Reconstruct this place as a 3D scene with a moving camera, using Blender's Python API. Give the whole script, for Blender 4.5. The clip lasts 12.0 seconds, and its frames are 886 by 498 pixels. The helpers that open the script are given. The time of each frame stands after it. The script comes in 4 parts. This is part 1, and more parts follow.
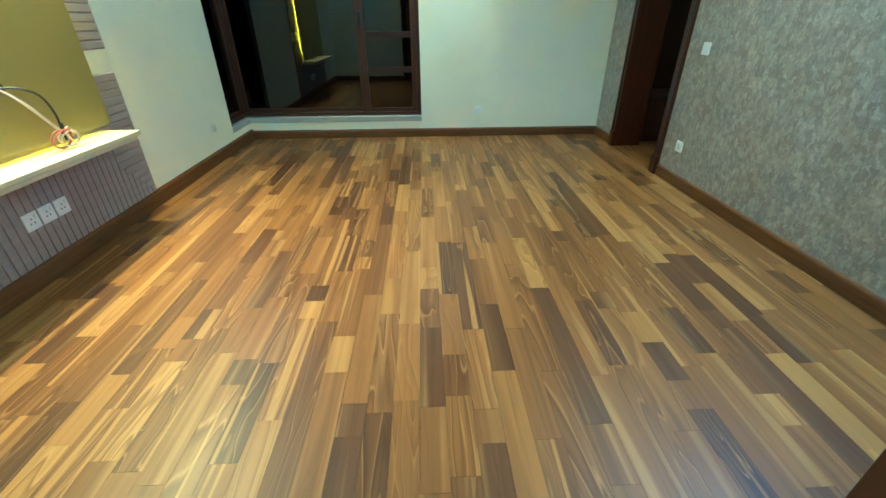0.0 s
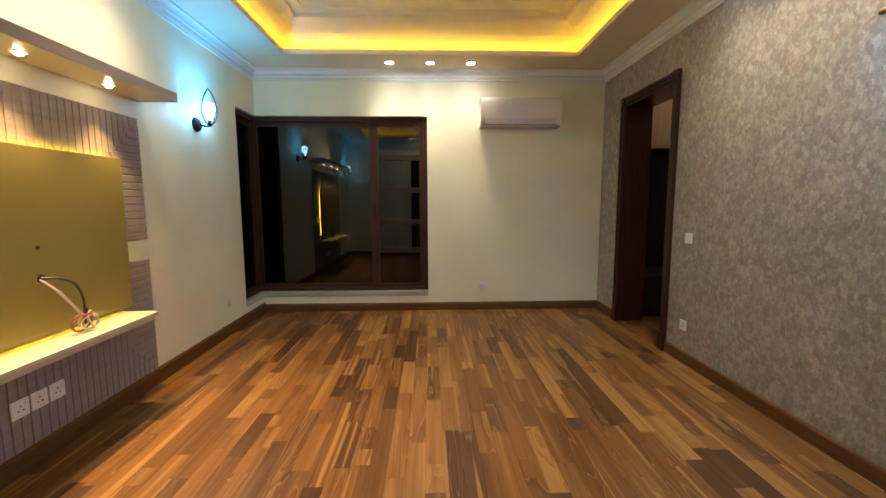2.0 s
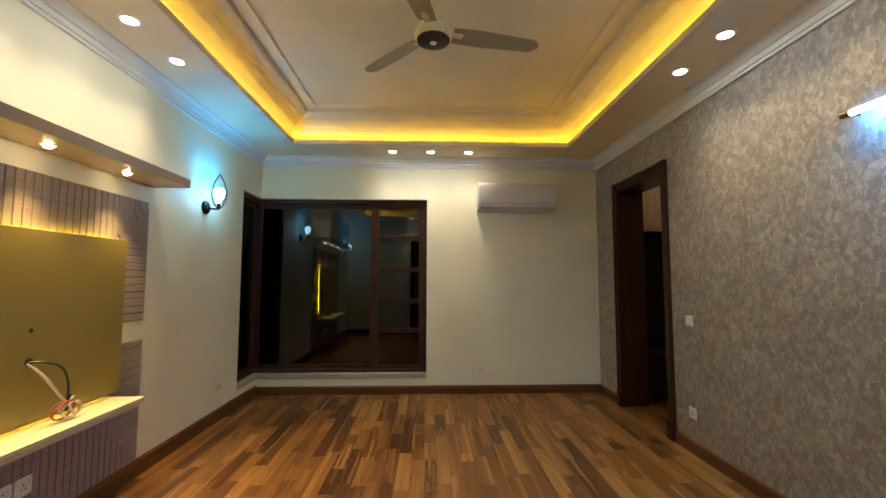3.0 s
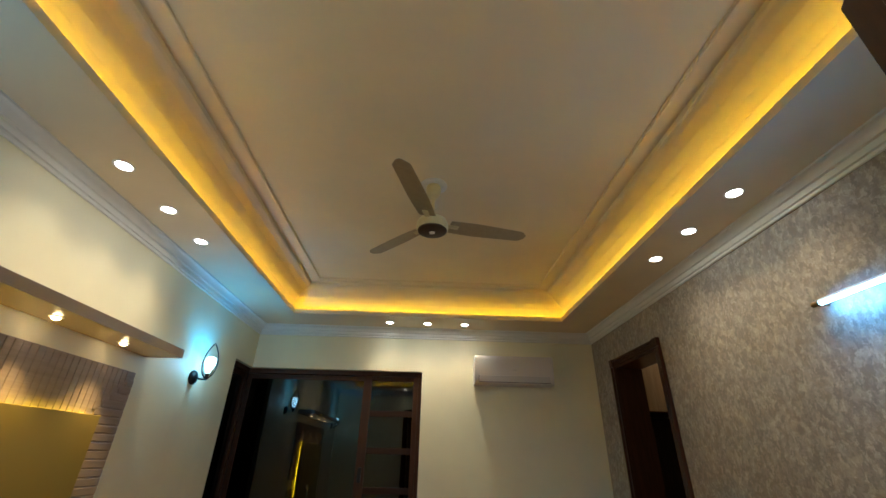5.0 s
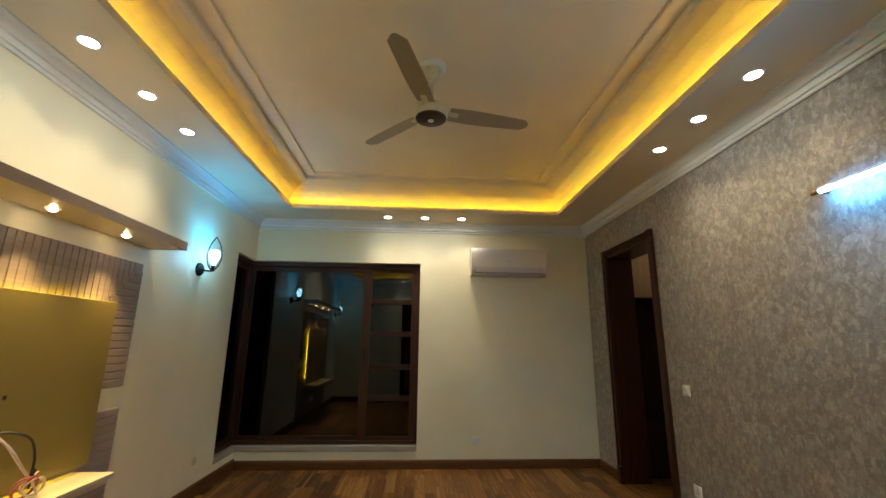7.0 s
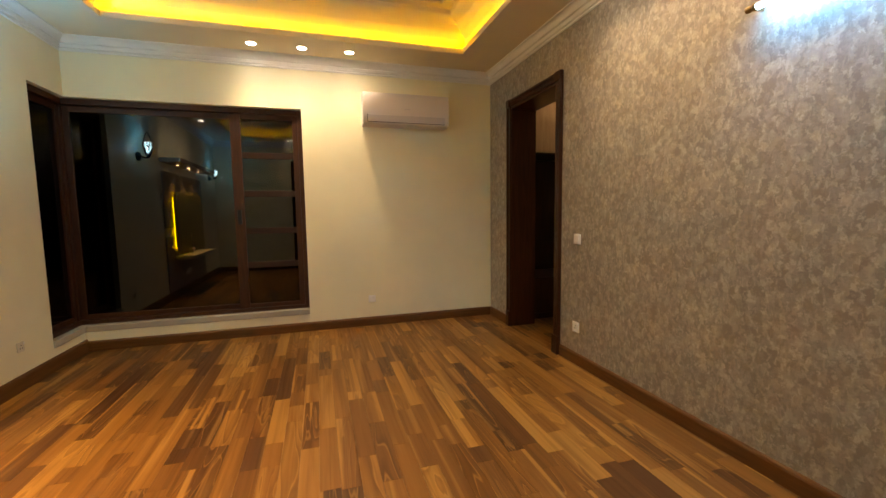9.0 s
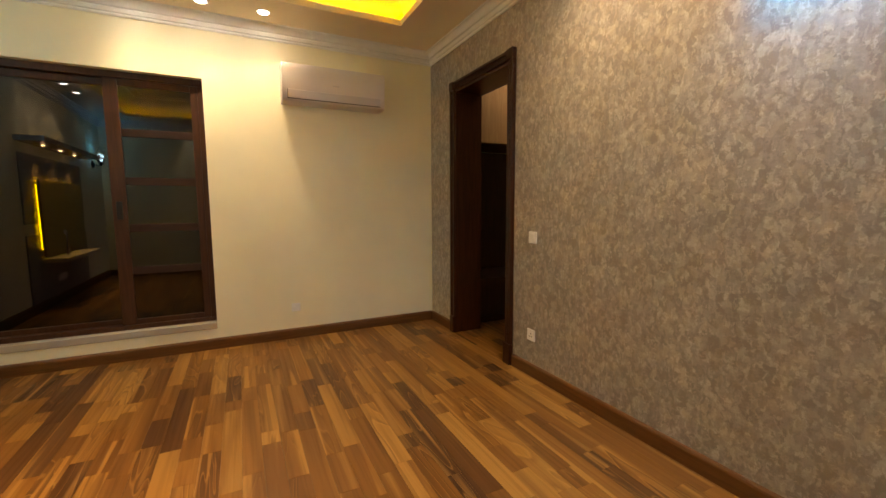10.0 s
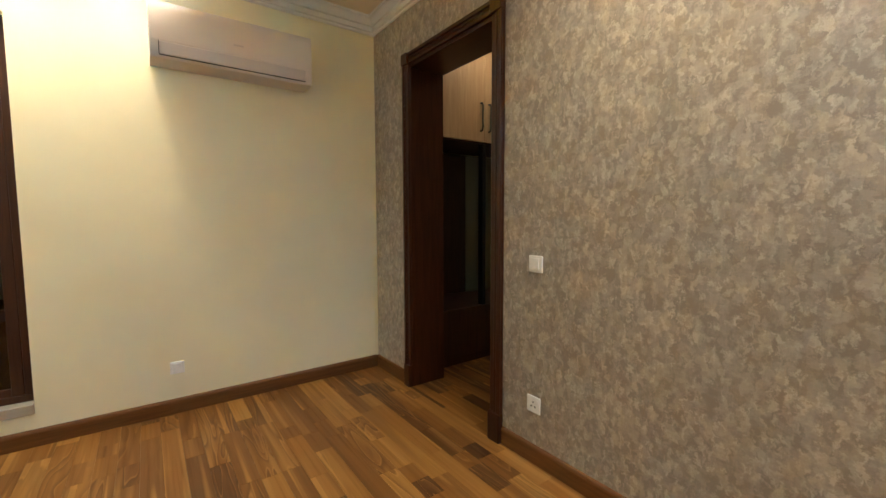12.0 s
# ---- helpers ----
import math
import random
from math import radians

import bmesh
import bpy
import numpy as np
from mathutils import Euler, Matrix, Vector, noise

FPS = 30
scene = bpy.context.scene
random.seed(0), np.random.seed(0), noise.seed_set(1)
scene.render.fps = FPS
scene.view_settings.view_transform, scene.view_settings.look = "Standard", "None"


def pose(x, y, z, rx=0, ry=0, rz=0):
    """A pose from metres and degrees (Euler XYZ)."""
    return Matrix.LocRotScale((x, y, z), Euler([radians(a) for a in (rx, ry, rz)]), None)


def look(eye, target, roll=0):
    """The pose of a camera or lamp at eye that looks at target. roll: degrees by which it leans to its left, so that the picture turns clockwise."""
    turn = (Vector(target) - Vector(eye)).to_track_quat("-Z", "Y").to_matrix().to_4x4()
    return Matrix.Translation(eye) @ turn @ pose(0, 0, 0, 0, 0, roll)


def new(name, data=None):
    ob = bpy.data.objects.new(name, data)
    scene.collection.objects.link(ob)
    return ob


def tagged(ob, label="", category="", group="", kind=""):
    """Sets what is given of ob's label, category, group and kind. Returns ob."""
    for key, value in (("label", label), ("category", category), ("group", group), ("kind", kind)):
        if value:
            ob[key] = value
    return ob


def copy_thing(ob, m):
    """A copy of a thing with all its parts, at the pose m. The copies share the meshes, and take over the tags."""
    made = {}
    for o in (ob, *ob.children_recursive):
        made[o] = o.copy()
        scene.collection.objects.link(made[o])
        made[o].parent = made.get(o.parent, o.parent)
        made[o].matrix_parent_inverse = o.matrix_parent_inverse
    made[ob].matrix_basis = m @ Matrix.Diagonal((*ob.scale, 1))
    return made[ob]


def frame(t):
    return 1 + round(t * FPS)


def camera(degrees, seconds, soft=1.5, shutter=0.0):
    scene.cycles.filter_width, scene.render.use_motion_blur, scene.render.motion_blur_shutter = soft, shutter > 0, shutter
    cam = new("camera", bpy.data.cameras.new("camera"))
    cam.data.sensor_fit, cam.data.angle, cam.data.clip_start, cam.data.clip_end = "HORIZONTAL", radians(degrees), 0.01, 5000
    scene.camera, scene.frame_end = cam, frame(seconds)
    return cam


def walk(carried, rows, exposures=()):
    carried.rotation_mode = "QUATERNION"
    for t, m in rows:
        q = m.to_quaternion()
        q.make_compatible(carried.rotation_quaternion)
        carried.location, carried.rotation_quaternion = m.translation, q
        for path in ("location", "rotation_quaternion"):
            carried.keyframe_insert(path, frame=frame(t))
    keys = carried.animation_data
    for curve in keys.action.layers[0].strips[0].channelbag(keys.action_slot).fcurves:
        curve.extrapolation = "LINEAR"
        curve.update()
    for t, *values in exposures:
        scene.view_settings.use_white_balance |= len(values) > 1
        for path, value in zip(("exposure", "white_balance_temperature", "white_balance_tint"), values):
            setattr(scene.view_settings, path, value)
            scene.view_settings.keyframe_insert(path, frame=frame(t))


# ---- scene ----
cam = camera(94.6, 12.0)
PATH = [
    (0, (0.29, 0.026, 1.256), (0.364, 1.771, 0.281), -0.3),
    (0.5, (0.286, 0.031, 1.292), (0.358, 1.872, 0.514), -0.4),
    (1, (0.282, 0.037, 1.326), (0.351, 1.947, 0.736), -0.3),
    (1.5, (0.279, 0.045, 1.346), (0.344, 2.001, 0.936), -0.3),
    (2, (0.272, 0.048, 1.367), (0.339, 2.034, 1.14), -0.2),
    (2.5, (0.266, 0.046, 1.386), (0.337, 2.045, 1.349), -0.1),
    (3, (0.269, 0.032, 1.407), (0.343, 2.025, 1.552), 0.1),
    (5, (0.277, -0.031, 1.458), (0.347, 1.748, 2.37), 1.2),
    (5.5, (0.268, -0.046, 1.469), (0.332, 1.651, 2.525), 1.3),
    (6, (0.263, -0.051, 1.469), (0.329, 1.618, 2.569), 0.9),
    (6.5, (0.253, -0.029, 1.449), (0.328, 1.791, 2.276), 0.9),
    (7, (0.245, 0.0, 1.422), (0.357, 1.946, 1.869), 0.6),
    (8.8, (0.36, 0.38, 1.315), (0.874, 2.304, 1.134), -1.0),
    (9, (0.388, 0.46, 1.31), (0.965, 2.366, 1.125), -0.8),
    (9.5, (0.451, 0.673, 1.297), (1.2, 2.517, 1.104), -0.3),
    (10, (0.495, 0.954, 1.297), (1.376, 2.737, 1.089), -0.3),
    (10.5, (0.559, 1.163, 1.28), (1.501, 2.916, 1.073), -0.1),
    (11, (0.668, 1.437, 1.299), (1.678, 3.153, 1.112), 0.0),
    (11.5, (0.736, 1.67, 1.288), (1.837, 3.331, 1.12), 0.1),
    (12, (0.822, 1.96, 1.301), (1.992, 3.574, 1.149), -0.2),
]
EXPOSURES = [(0, 1.58, 3700, -27), (1, 1.28, 4900, -2), (1.5, 1.1, 5100, 3), (2.5, 0.58, 5450, 11), (3, 0.46, 5350, 6), (5, 0.0, 5500, 3), (5.5, -0.05, 5600, 6), (6.5, -0.05, 5450, 3), (7, 0.25, 5500, 3), (9.5, 0.87, 7400, 16), (10.5, 0.98, 7200, 13), (11.5, 1.1, 6900, 14), (12, 1.24, 5700, 6)]
walk(cam, [(t, look(eye, target, roll)) for t, eye, target, roll in PATH], EXPOSURES)

# ---------------------------------------------------------------- light
world = bpy.data.worlds.new("night")
scene.world = world
world.use_nodes = True
world.node_tree.nodes["Background"].inputs[0].default_value = (0.010, 0.012, 0.018, 1)
world.node_tree.nodes["Background"].inputs[1].default_value = 0.03

DOWN_W, SPOT_W, SCONCE_W = 33.0, 76.0, 1.6
DOWN_COL, SPOT_COL, SCONCE_COL = (1.0, 0.77, 0.50), (1.0, 0.60, 0.19), (0.02, 0.44, 1.0)
LED_COL, LED_COVE, LED_TV = (1.0, 0.62, 0.0), 24.0, 30.0
TUBE_COL, TUBE_STR, TUBE_W = (0.15, 0.48, 1.0), 70.0, 7.0

# ---------------------------------------------------------------- plan
LW, RW, FW, BW = -1.81, 2.437, -0.22, 5.167      # inner faces of the four walls
SOFFIT, TRAY, RING = 2.935, 3.26, 3.213          # ceiling heights
LIP = (-1.261, 1.894, 0.305, 4.632)                # inner edge of the soffit
SILL, HEAD = 0.25, 2.406                         # window opening
WIN_R, WIN_Y = 0.256, 4.67                       # ends of the corner window
MID_TV = 2.07                                    # middle of the media wall


# ---------------------------------------------------------------- helpers
def add_box(bm, x0, x1, y0, y1, z0, z1, bev=0.0, seg=2):
    m = Matrix.Translation(((x0 + x1) / 2, (y0 + y1) / 2, (z0 + z1) / 2)) @ Matrix.Diagonal((x1 - x0, y1 - y0, z1 - z0, 1))
    vs = bmesh.ops.create_cube(bm, size=1, matrix=m)["verts"]
    if bev:
        es = {e for v in vs for e in v.link_edges}
        bmesh.ops.bevel(bm, geom=list(es), offset=bev, segments=seg, affect="EDGES", profile=0.5)
    return bm


def boxes(*rows, bev=0.0, seg=2):
    bm = bmesh.new()
    for r in rows:
        add_box(bm, *r, bev=bev, seg=seg)
    return bm


def add_cyl(bm, a, b, r0, r1=None, n=24):
    a, b = Vector(a), Vector(b)
    m = Matrix.Translation((a + b) / 2) @ (b - a).to_track_quat("Z", "Y").to_matrix().to_4x4()
    bmesh.ops.create_cone(bm, cap_ends=True, segments=n, radius1=r0, radius2=r0 if r1 is None else r1, depth=(b - a).length, matrix=m)
    return bm


def add_lathe(bm, base, axis, profile, n=32):
    """Profile of (radius, height along the axis) turned round it."""
    m = Matrix.Translation(base) @ Vector(axis).to_track_quat("Z", "Y").to_matrix().to_4x4()
    rings = []
    for r, h in profile:
        rings.append([bm.verts.new(m @ Vector((r * math.cos(2 * math.pi * k / n), r * math.sin(2 * math.pi * k / n), h))) for k in range(n)])
    for p, q in zip(rings, rings[1:]):
        for k in range(n):
            bm.faces.new((p[k], p[(k + 1) % n], q[(k + 1) % n], q[k]))
    if profile[0][0] > 1e-4:
        bm.faces.new(list(reversed(rings[0])))
    if profile[-1][0] > 1e-4:
        bm.faces.new(rings[-1])
    return bm


def add_tube(bm, points, r, n=8, closed=False):
    """A round bar along a line of points."""
    pts = [Vector(p) for p in points]
    rings, up = [], None
    for i, p in enumerate(pts):
        a = pts[i - 1] if (i or closed) else p
        b = pts[(i + 1) % len(pts)] if (i < len(pts) - 1 or closed) else p
        d = (b - a).normalized()
        if up is None:
            up = d.orthogonal().normalized()
        up = (up - d * up.dot(d)).normalized()
        side = d.cross(up)
        rings.append([bm.verts.new(p + r * (math.cos(2 * math.pi * k / n) * up + math.sin(2 * math.pi * k / n) * side)) for k in range(n)])
    pairs = list(zip(rings, rings[1:])) + ([(rings[-1], rings[0])] if closed else [])
    for p, q in pairs:
        for k in range(n):
            bm.faces.new((p[k], p[(k + 1) % n], q[(k + 1) % n], q[k]))
    if not closed:
        bm.faces.new(list(reversed(rings[0])))
        bm.faces.new(rings[-1])
    return bm


def sweep_rect(bm, rect, profile):
    """A moulding of that profile (distance inwards, height) run round the inside of rect (x0, x1, y0, y1), mitred."""
    x0, x1, y0, y1 = rect
    loops = []
    for d, z in profile:
        loops.append([bm.verts.new(c) for c in ((x0 + d, y0 + d, z), (x1 - d, y0 + d, z), (x1 - d, y1 - d, z), (x0 + d, y1 - d, z))])
    for p, q in zip(loops, loops[1:]):
        for k in range(4):
            bm.faces.new((p[k], q[k], q[(k + 1) % 4], p[(k + 1) % 4]))
    return bm


def smooth_path(points, steps=10):
    """Catmull-Rom line through points."""
    p = [Vector(q) for q in points]
    p = [2 * p[0] - p[1]] + p + [2 * p[-1] - p[-2]]
    out = []
    for i in range(1, len(p) - 2):
        a, b, c, d = p[i - 1:i + 3]
        for s in range(steps):
            t = s / steps
            out.append(0.5 * ((2 * b) + (c - a) * t + (2 * a - 5 * b + 4 * c - d) * t * t + (3 * b - a - 3 * c + d) * t ** 3))
    return out + [p[-2]]


WORLD_OF = {}


def part(name, bm, material, parent=None, label="", smooth=False):
    me = bpy.data.meshes.new(name)
    bmesh.ops.recalc_face_normals(bm, faces=bm.faces)
    bm.to_mesh(me)
    bm.free()
    me.materials.append(material)
    if smooth:
        me.shade_smooth()
        me.set_sharp_from_angle(angle=radians(35))
    ob = new(name, me)
    if parent is not None:
        ob.parent = parent
        ob.matrix_parent_inverse = WORLD_OF.get(parent.name, Matrix()).inverted()
    if label:
        tagged(ob, label)
    return ob


def thing(name, at, label, category, group=""):
    ob = new(name)
    ob.empty_display_size = 0.05
    ob.matrix_basis = Matrix.Translation(at)
    WORLD_OF[ob.name] = ob.matrix_basis.copy()
    return tagged(ob, label, category, group)


def setting(name, bm, material, label="", smooth=False):
    return tagged(part(name, bm, material, None, label, smooth), kind="structure", category=name.split("_")[0])


def lamp(name, kind, at, colour, watts, aim=None, **more):
    d = bpy.data.lights.new(name, kind)
    d.color, d.energy = colour, watts
    d.shadow_soft_size = more.get("size", 0.03)
    if kind == "AREA":
        d.shape, d.size = "DISK", more["size"]
        if "long" in more:
            d.shape, d.size, d.size_y = "RECTANGLE", more["long"], more["size"]
        d.spread = radians(more.get("spread", 180))
    if kind == "SPOT":
        d.spot_size, d.spot_blend = radians(more["cone"]), more["blend"]
    ob = new(name, d)
    ob.matrix_basis = look(at, aim) if aim else Matrix.Translation(at)
    return ob


# ---------------------------------------------------------------- materials
def nodes_of(name):
    m = bpy.data.materials.new(name)
    m.use_nodes = True
    nt = m.node_tree
    return m, nt, nt.nodes["Principled BSDF"]


def node(nt, kind, **values):
    n = nt.nodes.new(kind)
    for k, v in values.items():
        n.inputs[k].default_value = v
    return n


def ramp(nt, fac, *stops):
    n = nt.nodes.new("ShaderNodeValToRGB")
    while len(n.color_ramp.elements) < len(stops):
        n.color_ramp.elements.new(0.5)
    for e, (p, c) in zip(n.color_ramp.elements, stops):
        e.position, e.color = p, (*c, 1)
    nt.links.new(fac, n.inputs[0])
    return n.outputs[0]


def mix(nt, fac, a, b, how="MIX"):
    n = nt.nodes.new("ShaderNodeMix")
    n.data_type, n.blend_type = "RGBA", how
    for sock, v in ((n.inputs[0], fac), (n.inputs[6], a), (n.inputs[7], b)):
        if hasattr(v, "is_linked"):
            nt.links.new(v, sock)
        elif isinstance(v, tuple):
            sock.default_value = (*v, 1)
        else:
            sock.default_value = v
    return n.outputs[2]


def maths(nt, how, a, b=0.0):
    n = nt.nodes.new("ShaderNodeMath")
    n.operation = how
    for sock, v in zip(n.inputs, (a, b)):
        if hasattr(v, "is_linked"):
            nt.links.new(v, sock)
        else:
            sock.default_value = v
    return n.outputs[0]


def noise_of(nt, vec, scale, detail=4.0, rough=0.55, distortion=0.0):
    n = node(nt, "ShaderNodeTexNoise", Scale=scale, Detail=detail, Roughness=rough, Distortion=distortion)
    if vec is not None:
        nt.links.new(vec, n.inputs["Vector"])
    return n.outputs["Fac"]


def place(nt, scale=(1, 1, 1)):
    g = nt.nodes.new("ShaderNodeNewGeometry")
    m = nt.nodes.new("ShaderNodeMapping")
    m.inputs["Scale"].default_value = scale
    nt.links.new(g.outputs["Position"], m.inputs["Vector"])
    return m.outputs[0]


def bump(nt, p, height, strength, distance):
    b = node(nt, "ShaderNodeBump", Strength=strength, Distance=distance)
    nt.links.new(height, b.inputs["Height"])
    nt.links.new(b.outputs[0], p.inputs["Normal"])


def painted(name, colour, rough=0.55, vary=0.06, grain=0.15):
    """Emulsion or enamel: a faint unevenness and roller texture."""
    m, nt, p = nodes_of(name)
    big = noise_of(nt, place(nt), 1.3, 3)
    dark = tuple(c * (1 - vary) for c in colour)
    light = tuple(min(1, c * (1 + vary)) for c in colour)
    col = ramp(nt, big, (0.3, dark), (0.7, light))
    nt.links.new(col, p.inputs["Base Color"])
    p.inputs["Roughness"].default_value = rough
    if grain:
        bump(nt, p, noise_of(nt, place(nt), 260, 2), grain, 0.002)
    return m


def plain(name, colour, rough=0.4, metal=0.0):
    m, nt, p = nodes_of(name)
    fine = noise_of(nt, place(nt), 30, 3)
    nt.links.new(ramp(nt, fine, (0.3, tuple(c * 0.93 for c in colour)), (0.7, tuple(min(1, c * 1.05) for c in colour))), p.inputs["Base Color"])
    p.inputs["Roughness"].default_value = rough
    p.inputs["Metallic"].default_value = metal
    return m


def dark_wood(name, a, b, axis, rough=0.3):
    """Stained timber with its grain along the axis."""
    m, nt, p = nodes_of(name)
    s = [14.0, 14.0, 14.0]
    s["xyz".index(axis)] = 0.9
    vec = place(nt, tuple(s))
    g = noise_of(nt, vec, 3.0, 6, 0.62, 0.5)
    col = ramp(nt, g, (0.3, a), (0.72, b))
    nt.links.new(col, p.inputs["Base Color"])
    p.inputs["Roughness"].default_value = rough
    p.inputs["Specular IOR Level"].default_value = 0.3
    bump(nt, p, g, 0.12, 0.002)
    return m


def glow(name, colour, strength):
    m = bpy.data.materials.new(name)
    m.use_nodes = True
    nt = m.node_tree
    nt.nodes.remove(nt.nodes["Principled BSDF"])
    e = node(nt, "ShaderNodeEmission", Color=(*colour, 1), Strength=strength)
    nt.links.new(e.outputs[0], nt.nodes["Material Output"].inputs["Surface"])
    return m


def stave_material():
    """Oiled acacia: each stave has its own tone, with long streaks and flame figure."""
    m, nt, p = nodes_of("acacia_stave")
    info, geo = nt.nodes.new("ShaderNodeObjectInfo"), nt.nodes.new("ShaderNodeNewGeometry")
    rnd = maths(nt, "FRACT", maths(nt, "ADD", info.outputs["Random"], geo.outputs["Random Per Island"]))
    rnd2 = maths(nt, "FRACT", maths(nt, "MULTIPLY", rnd, 37.7))
    shift = nt.nodes.new("ShaderNodeCombineXYZ")
    for i, k in enumerate((53.0, 31.0, 17.0)):
        nt.links.new(maths(nt, "MULTIPLY", rnd, k), shift.inputs[i])
    add = nt.nodes.new("ShaderNodeVectorMath")
    nt.links.new(geo.outputs["Position"], add.inputs[0])
    nt.links.new(shift.outputs[0], add.inputs[1])

    def scaled(sx, sy):
        mp = nt.nodes.new("ShaderNodeMapping")
        mp.inputs["Scale"].default_value = (sx, sy, 1)
        nt.links.new(add.outputs[0], mp.inputs["Vector"])
        return mp.outputs[0]

    flame = noise_of(nt, scaled(9, 0.95), 1.0, 1.5, 0.45, 0.7)
    rings = maths(nt, "FRACT", maths(nt, "MULTIPLY", flame, 9.0))
    streak = noise_of(nt, scaled(46, 1.0), 1.0, 4, 0.6, 0.3)
    broad = noise_of(nt, scaled(13, 0.5), 1.0, 2, 0.5, 0.4)
    edge = noise_of(nt, scaled(17, 0.35), 1.0, 1, 0.5, 0.2)
    pore = noise_of(nt, scaled(330, 9), 1.0, 2)
    tone = ramp(nt, rnd, (0.0, (0.080, 0.033, 0.011)), (0.14, (0.110, 0.046, 0.013)), (0.22, (0.162, 0.068, 0.0155)), (0.50, (0.198, 0.085, 0.018)),
                (0.82, (0.248, 0.110, 0.022)), (0.92, (0.315, 0.153, 0.034)), (1.0, (0.365, 0.188, 0.045)))
    dark = mix(nt, 1.0, tone, (0.40, 0.33, 0.30), "MULTIPLY")
    pale = mix(nt, 0.6, tone, (0.52, 0.29, 0.085))
    col = mix(nt, ramp(nt, broad, (0.32, (0.55, 0.55, 0.55)), (0.46, (0, 0, 0))), tone, dark)
    col = mix(nt, ramp(nt, broad, (0.56, (0, 0, 0)), (0.70, (0.6, 0.6, 0.6))), col, pale)
    col = mix(nt, ramp(nt, streak, (0.50, (0, 0, 0)), (0.74, (0.5, 0.5, 0.5))), col, dark)
    figured = ramp(nt, rnd2, (0.45, (0, 0, 0)), (0.75, (1, 1, 1)))
    vein = maths(nt, "MULTIPLY", ramp(nt, rings, (0.0, (0, 0, 0)), (0.45, (0.12, 0.12, 0.12)), (0.80, (0.75, 0.75, 0.75)), (0.90, (0, 0, 0))), figured)
    col = mix(nt, vein, col, dark)
    lit = maths(nt, "MULTIPLY", ramp(nt, rings, (0.86, (0, 0, 0)), (0.93, (0.55, 0.55, 0.55)), (1.0, (0.1, 0.1, 0.1))), figured)
    col = mix(nt, lit, col, pale)
    sap = ramp(nt, edge, (0.63, (0, 0, 0)), (0.67, (0.6, 0.6, 0.6)))
    col = mix(nt, maths(nt, "MULTIPLY", sap, maths(nt, "GREATER_THAN", rnd2, 0.35)), col, (0.47, 0.245, 0.062))
    col = mix(nt, maths(nt, "MULTIPLY", pore, 0.30), col, dark)
    nt.links.new(col, p.inputs["Base Color"])
    nt.links.new(ramp(nt, streak, (0.3, (0.34, 0.34, 0.34)), (0.7, (0.48, 0.48, 0.48))), p.inputs["Roughness"])
    p.inputs["Specular IOR Level"].default_value = 0.3
    bump(nt, p, pore, 0.05, 0.001)
    return m


